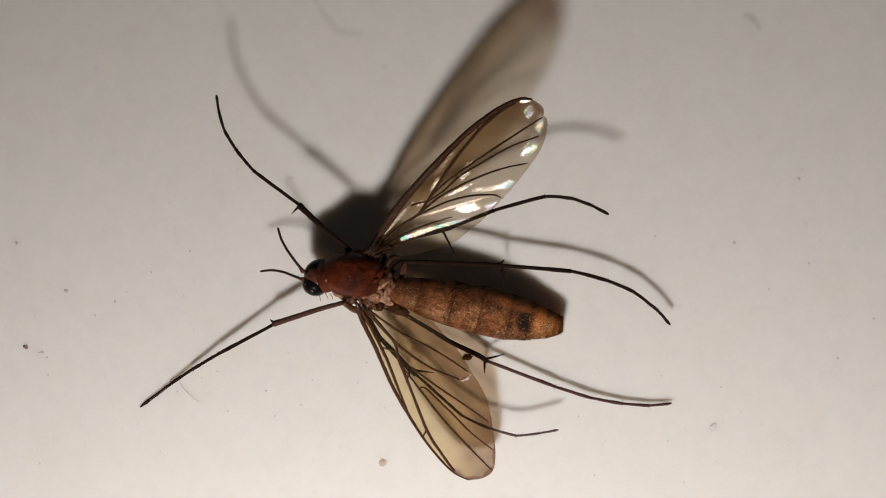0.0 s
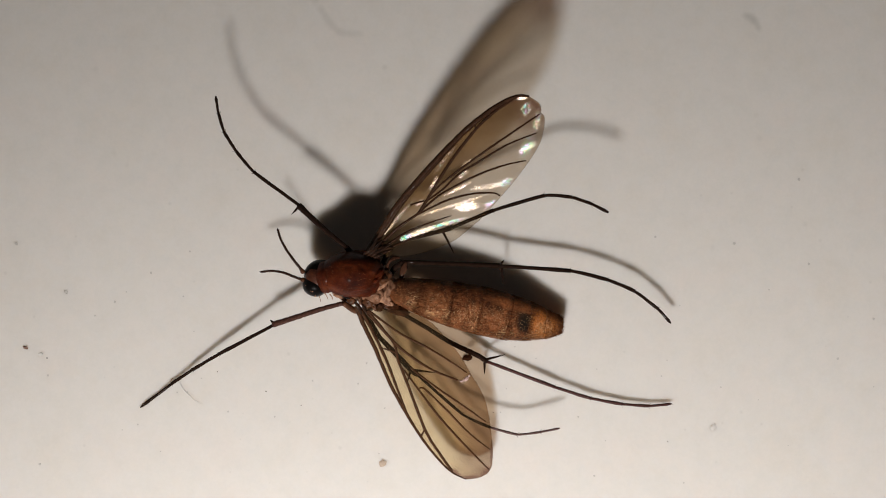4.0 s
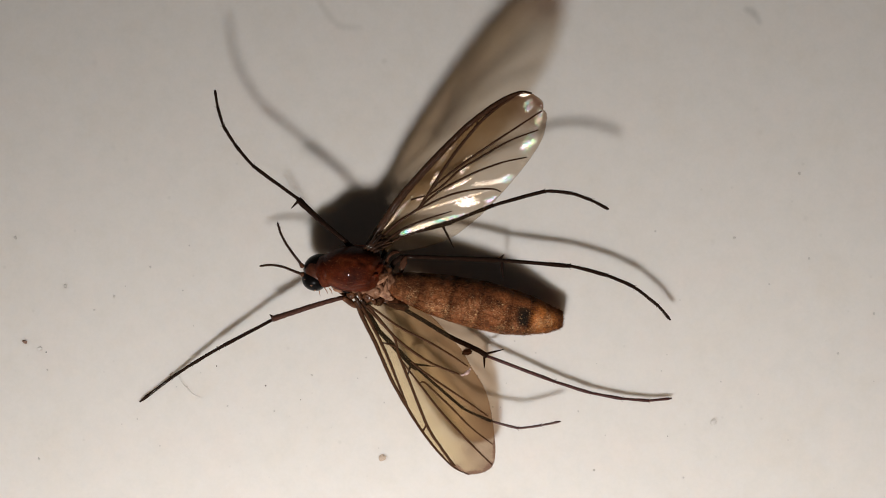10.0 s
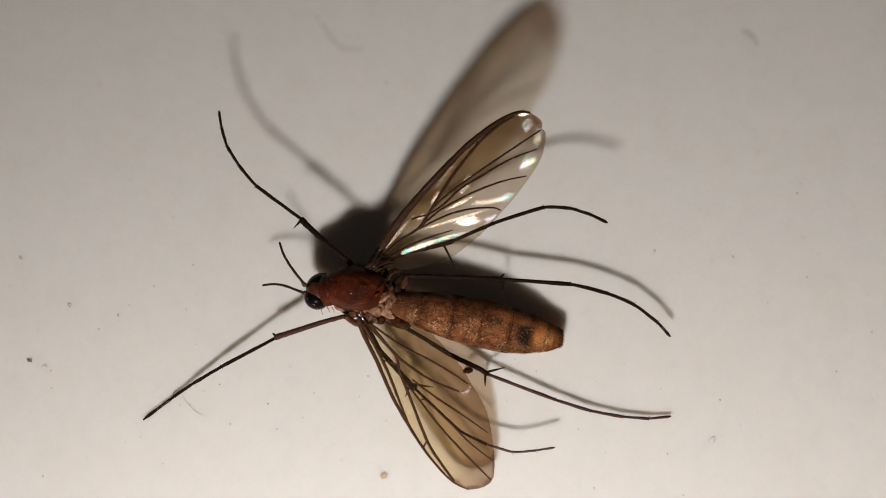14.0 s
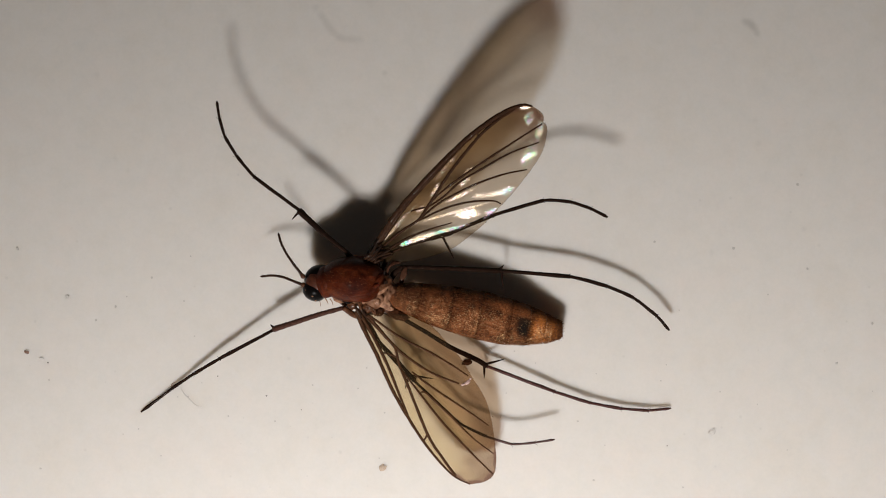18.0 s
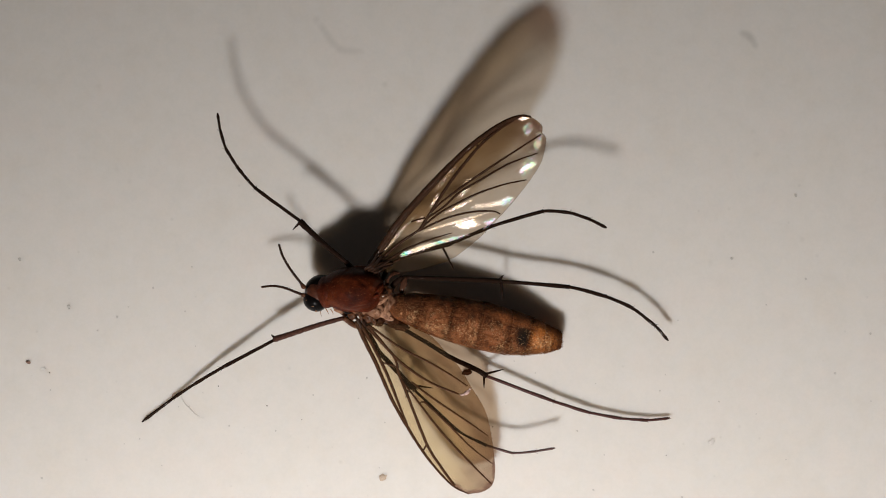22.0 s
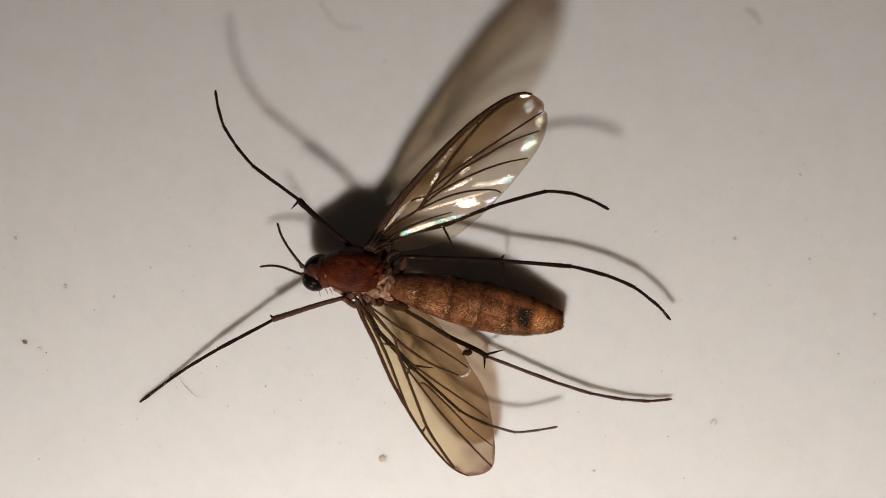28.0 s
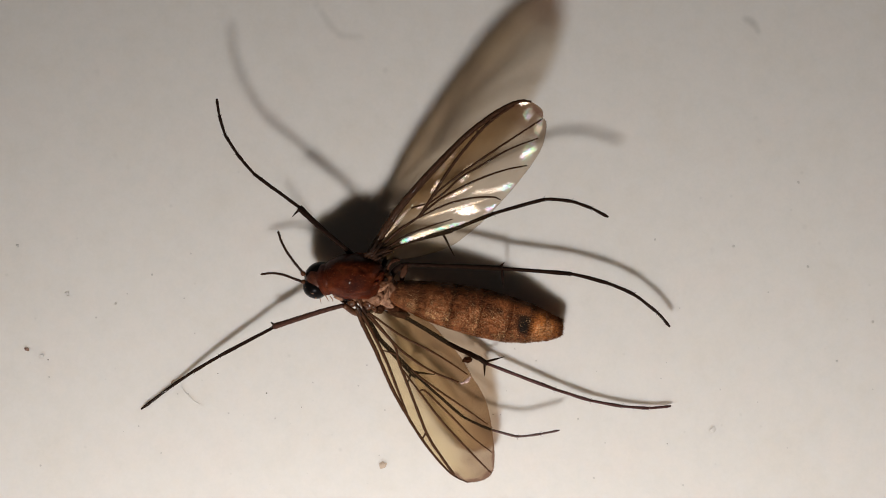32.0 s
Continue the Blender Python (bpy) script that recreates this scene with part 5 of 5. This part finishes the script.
MID_FOOT_ROWS = [
    (0, 0.02, -0.11, 0.10), (0.5, -0.01, -0.06, 0.16), (1, -0.04, -0.04, 0.41), (1.5, -0.10, -0.04, 0.80), (2, -0.14, 0.01, 1.06),
    (2.5, -0.14, 0.02, 1.08), (3, -0.13, -0.02, 1.06), (3.5, -0.13, -0.04, 1.12), (5.5, -0.02, -0.01, 0.18), (6, -0.03, 0.01, 0.20),
    (6.5, -0.03, 0.02, 0.16), (7, -0.00, -0.02, 0.02), (7.5, 0.01, -0.05, -0.04), (8, -0.00, 0.00, 0.04), (8.5, -0.01, 0.05, 0.07),
    (9, -0.01, 0.03, 0.05), (9.5, -0.01, 0.00, 0.05), (10, -0.01, -0.01, 0.06), (10.5, -0.04, 0.03, 0.17), (11, -0.07, 0.08, 0.29),
    (11.5, -0.09, 0.11, 0.40), (12, -0.09, 0.11, 0.53), (12.5, -0.07, 0.03, 0.57), (13, -0.13, -0.00, 1.06), (13.5, -0.23, -0.02, 1.96),
    (14, -0.25, -0.07, 2.22), (14.5, -0.21, -0.10, 1.99), (16.5, -0.09, -0.17, 1.11), (17, -0.09, -0.16, 1.13), (17.5, -0.08, -0.15, 1.09),
    (18, -0.09, -0.12, 1.09), (18.5, -0.10, -0.11, 1.12), (19, -0.08, -0.14, 1.03), (19.5, -0.06, -0.16, 0.91), (20, -0.06, -0.16, 0.98),
    (20.5, -0.07, -0.15, 1.04), (21, -0.09, -0.10, 0.98), (21.5, -0.09, -0.07, 0.98), (22, -0.10, -0.07, 1.04), (22.5, -0.12, -0.05, 1.22),
    (23, -0.15, -0.04, 1.39), (23.5, -0.15, -0.04, 1.43), (24, -0.15, -0.04, 1.38), (24.5, -0.15, -0.02, 1.30), (25, -0.16, 0.02, 1.23),
    (25.5, -0.14, 0.01, 1.12), (27.5, -0.01, -0.10, 0.20), (28, -0.01, -0.10, 0.19), (28.5, -0.03, -0.11, 0.39), (29, -0.08, -0.08, 0.79),
    (29.5, -0.13, -0.01, 1.02), (30, -0.13, -0.01, 1.04), (30.5, -0.12, -0.04, 1.06), (31, -0.12, -0.01, 0.93), (31.5, -0.07, 0.02, 0.54),
    (32, -0.04, 0.02, 0.26),
]
HIND_FOOT_ROWS = [
    (0, 0.08, 0.19, 0.13), (0.5, -0.01, -0.03, 0.04), (1, -0.07, -0.22, 0.11), (1.5, -0.09, -0.32, 0.36), (2, -0.06, -0.28, 0.61),
    (2.5, -0.01, -0.17, 0.75), (3, 0.04, -0.03, 0.81), (3.5, 0.11, 0.15, 0.90), (5.5, 0.06, 0.12, 0.24), (6, 0.05, 0.10, 0.25),
    (6.5, 0.02, 0.02, 0.22), (7, -0.06, -0.18, 0.10), (7.5, -0.09, -0.26, 0.03), (8, -0.04, -0.12, 0.05), (8.5, -0.00, -0.02, 0.04),
    (9, 0.00, -0.00, 0.04), (9.5, -0.01, -0.06, 0.09), (10, -0.08, -0.23, 0.08), (10.5, -0.12, -0.37, 0.13), (11, -0.10, -0.35, 0.36),
    (11.5, -0.03, -0.20, 0.65), (12, 0.02, -0.08, 0.80), (12.5, 0.04, -0.04, 0.82), (13, 0.03, -0.07, 0.81), (13.5, -0.03, -0.21, 0.75),
    (14, -0.06, -0.30, 0.65), (14.5, -0.07, -0.28, 0.53), (16.5, -0.06, -0.18, -0.01), (17, -0.07, -0.18, -0.08), (17.5, -0.04, -0.09, -0.08),
    (18, -0.04, -0.10, -0.01), (18.5, -0.02, -0.04, -0.02), (19, 0.02, 0.07, -0.07), (19.5, 0.03, 0.09, -0.09), (20, 0.04, 0.14, -0.07),
    (20.5, 0.07, 0.20, -0.07), (21, 0.04, 0.15, -0.11), (21.5, 0.02, 0.07, -0.13), (22, -0.03, -0.06, -0.08), (22.5, -0.09, -0.27, 0.10),
    (23, -0.06, -0.24, 0.34), (23.5, 0.01, -0.06, 0.52), (24, 0.00, -0.11, 0.62), (24.5, -0.07, -0.30, 0.62), (25, -0.06, -0.29, 0.60),
    (25.5, -0.01, -0.15, 0.62), (27.5, 0.03, 0.06, 0.19), (28, 0.04, 0.08, 0.23), (28.5, 0.02, 0.00, 0.36), (29, -0.03, -0.18, 0.54),
    (29.5, -0.04, -0.23, 0.65), (30, -0.00, -0.14, 0.73), (30.5, 0.03, -0.07, 0.82), (31, 0.06, 0.01, 0.82), (31.5, 0.06, 0.07, 0.61),
    (32, 0.07, 0.12, 0.41),
]
HIND_LEG_ROWS = [
    (0, 0.27, 0.43, -1.05), (0.5, 0.24, 0.40, -0.96), (1, 0.19, 0.35, -0.84), (1.5, 0.14, 0.33, -0.73), (2, 0.08, 0.27, -0.55),
    (2.5, 0.06, 0.23, -0.47), (3, 0.05, 0.23, -0.45), (3.5, 0.02, 0.21, -0.38), (5.5, 0.10, 0.18, -0.43), (6, 0.10, 0.21, -0.47),
    (6.5, 0.09, 0.20, -0.45), (7, 0.09, 0.15, -0.35), (7.5, 0.07, 0.10, -0.25), (8, 0.03, 0.07, -0.16), (8.5, -0.01, 0.03, -0.05),
    (9, -0.01, -0.01, 0.03), (9.5, -0.00, -0.02, 0.05), (10, 0.01, -0.02, 0.04), (10.5, -0.03, -0.06, 0.15), (11, -0.13, -0.15, 0.40),
    (11.5, -0.18, -0.20, 0.55), (12, -0.18, -0.19, 0.53), (12.5, -0.21, -0.21, 0.59), (13, -0.26, -0.26, 0.71), (13.1, -0.26, -0.26, 0.71),
    (13.2, 0.49, 0.98, -2.27), (13.5, 0.49, 0.98, -2.27), (14, 0.51, 0.98, -2.28), (14.5, 0.53, 1.00, -2.34), (16.5, 0.55, 0.84, -2.11),
    (17, 0.53, 0.79, -2.00), (17.5, 0.51, 0.77, -1.94), (18, 0.46, 0.70, -1.76), (18.5, 0.42, 0.65, -1.63), (19, 0.43, 0.67, -1.66),
    (19.5, 0.42, 0.66, -1.65), (20, 0.41, 0.61, -1.53), (20.5, 0.42, 0.57, -1.45), (21, 0.41, 0.56, -1.44), (21.5, 0.38, 0.57, -1.43),
    (22, 0.33, 0.57, -1.38), (22.5, 0.27, 0.53, -1.23), (23, 0.24, 0.50, -1.14), (23.5, 0.22, 0.49, -1.10), (24, 0.19, 0.45, -0.99),
    (24.5, 0.15, 0.40, -0.86), (25, 0.13, 0.34, -0.73), (25.5, 0.11, 0.30, -0.64), (27.5, 0.21, 0.34, -0.85), (28, 0.23, 0.38, -0.92),
    (28.5, 0.17, 0.35, -0.82), (29, 0.12, 0.32, -0.69), (29.5, 0.12, 0.32, -0.68), (30, 0.08, 0.28, -0.56), (30.5, 0.03, 0.22, -0.41),
    (31, 0.02, 0.20, -0.37), (31.5, 0.05, 0.18, -0.37), (32, 0.06, 0.16, -0.36),
]
ANTENNA_A_ROWS = [
    (0, -0.40, -0.21, 0.32), (0.5, -0.34, -0.16, 0.44), (1, -0.35, -0.14, 0.65), (1.5, -0.42, -0.16, 0.88), (2, -0.54, -0.21, 1.08),
    (2.5, -0.58, -0.22, 1.16), (3, -0.47, -0.17, 1.09), (3.5, -0.37, -0.12, 0.99), (5.5, -0.16, -0.08, 0.22), (6, -0.12, -0.03, 0.40),
    (6.5, -0.05, 0.02, 0.49), (7, -0.13, -0.04, 0.38), (7.5, -0.19, -0.08, 0.31), (8, -0.16, -0.06, 0.34), (8.5, -0.11, -0.04, 0.27),
    (9, -0.03, -0.01, 0.09), (9.5, 0.00, -0.00, -0.02), (10, -0.02, -0.01, 0.02), (10.5, -0.13, -0.04, 0.38), (11, -0.37, -0.13, 0.87),
    (11.5, -0.51, -0.20, 1.06), (12, -0.54, -0.21, 1.10), (12.5, -0.63, -0.26, 1.18), (13, -0.59, -0.24, 1.09), (13.5, -0.31, -0.09, 0.92),
    (14, -0.27, -0.07, 0.92), (14.5, -0.45, -0.17, 0.94), (16.5, -0.17, -0.09, 0.19), (17, -0.06, -0.03, 0.04), (17.5, -0.09, -0.05, 0.06),
    (18, -0.08, -0.04, 0.11), (18.5, 0.04, 0.03, 0.05), (19, 0.09, 0.05, -0.04), (19.5, 0.02, 0.01, 0.00), (20, -0.15, -0.08, 0.08),
    (20.5, -0.26, -0.16, -0.02), (21, -0.30, -0.18, 0.03), (21.5, -0.25, -0.12, 0.28), (22, -0.13, -0.03, 0.44), (22.5, -0.25, -0.08, 0.66),
    (23, -0.47, -0.19, 0.82), (23.5, -0.44, -0.18, 0.82), (24, -0.39, -0.13, 1.02), (24.5, -0.36, -0.10, 1.14), (25, -0.35, -0.10, 1.02),
    (25.5, -0.49, -0.19, 1.01), (27.5, -0.40, -0.21, 0.32), (28, -0.34, -0.16, 0.44), (28.5, -0.35, -0.14, 0.65), (29, -0.42, -0.16, 0.88),
    (29.5, -0.54, -0.21, 1.08), (30, -0.58, -0.22, 1.16), (30.5, -0.47, -0.17, 1.09), (31, -0.35, -0.11, 0.97), (31.5, -0.31, -0.09, 0.92),
    (32, -0.31, -0.09, 0.92),
]
ANTENNA_B_ROWS = [
    (0, 0.06, 0.52, 0.17), (0.5, 0.03, 0.34, 0.15), (1, 0.02, 0.22, 0.10), (1.5, 0.04, 0.39, 0.13), (2, 0.06, 0.61, 0.23),
    (2.5, 0.07, 0.94, 0.45), (3, 0.08, 1.11, 0.55), (3.5, 0.08, 0.91, 0.40), (5.5, -0.00, 0.37, 0.31), (6, 0.01, 0.32, 0.21),
    (6.5, 0.00, 0.11, 0.08), (7, 0.01, 0.08, 0.04), (7.5, 0.03, 0.20, 0.05), (8, 0.01, 0.02, -0.01), (8.5, -0.02, -0.19, -0.06),
    (9, -0.01, -0.09, -0.04), (9.5, 0.02, 0.10, -0.00), (10, 0.04, 0.32, 0.09), (10.5, 0.05, 0.65, 0.31), (11, 0.04, 1.00, 0.63),
    (11.5, 0.03, 1.16, 0.80), (12, 0.03, 1.05, 0.71), (12.5, 0.04, 1.02, 0.63), (13, 0.07, 1.23, 0.71), (13.5, 0.12, 1.42, 0.67),
    (14, 0.13, 1.26, 0.46), (14.5, 0.11, 0.99, 0.34), (16.5, 0.04, -0.19, -0.28), (17, 0.02, -0.24, -0.25), (17.5, 0.02, -0.03, -0.10),
    (18, 0.05, 0.25, -0.01), (18.5, 0.07, 0.36, 0.01), (19, 0.05, 0.24, -0.02), (19.5, 0.03, -0.04, -0.16), (20, 0.04, 0.03, -0.15),
    (20.5, 0.06, 0.19, -0.08), (21, 0.06, 0.18, -0.09), (21.5, 0.08, 0.39, -0.00), (22, 0.08, 0.61, 0.18), (22.5, 0.07, 0.92, 0.46),
    (23, 0.08, 1.11, 0.56), (23.5, 0.09, 1.03, 0.44), (24, 0.10, 1.27, 0.62), (24.5, 0.12, 1.58, 0.76), (25, 0.14, 1.43, 0.59),
    (25.5, 0.13, 1.27, 0.50), (27.5, 0.07, 0.98, 0.50), (28, 0.04, 0.78, 0.44), (28.5, 0.04, 0.55, 0.28), (29, 0.07, 0.57, 0.19),
    (29.5, 0.09, 0.73, 0.22), (30, 0.11, 1.05, 0.39), (30.5, 0.11, 1.29, 0.57), (31, 0.07, 0.87, 0.39), (31.5, 0.03, 0.59, 0.33),
    (32, 0.03, 0.93, 0.61),
]


def turning(ob, rows):
    """Small turns about the part's own root, in degrees."""
    home = ob.location.copy()
    walk(ob, [(t, pose(*home, rx, ry, rz)) for t, rx, ry, rz in rows])


def motions():
    turning(WING_A, WING_A_ROWS)
    turning(WING_B, WING_B_ROWS)
    turning(FORE_A[1], FORE_FOOT_ROWS)
    turning(MID_A[1], MID_FOOT_ROWS)
    turning(HIND_A[1], HIND_FOOT_ROWS)
    turning(HIND_B[0], HIND_LEG_ROWS)
    # the foot sags a little more than its leg in the middle of the clip
    sag = {14.0: 0.3, 22.5: 0.4, 28.0: 0.5, 23.0: 0.2}
    turning(HIND_B[1], [(t, rx, ry, rz - (0.75 if 14.2 < t < 22.3 else sag.get(t, 0.0))) for t, rx, ry, rz in HIND_LEG_ROWS])
    turning(ANTENNA_A, ANTENNA_A_ROWS)
    turning(ANTENNA_B, ANTENNA_B_ROWS)


motions()
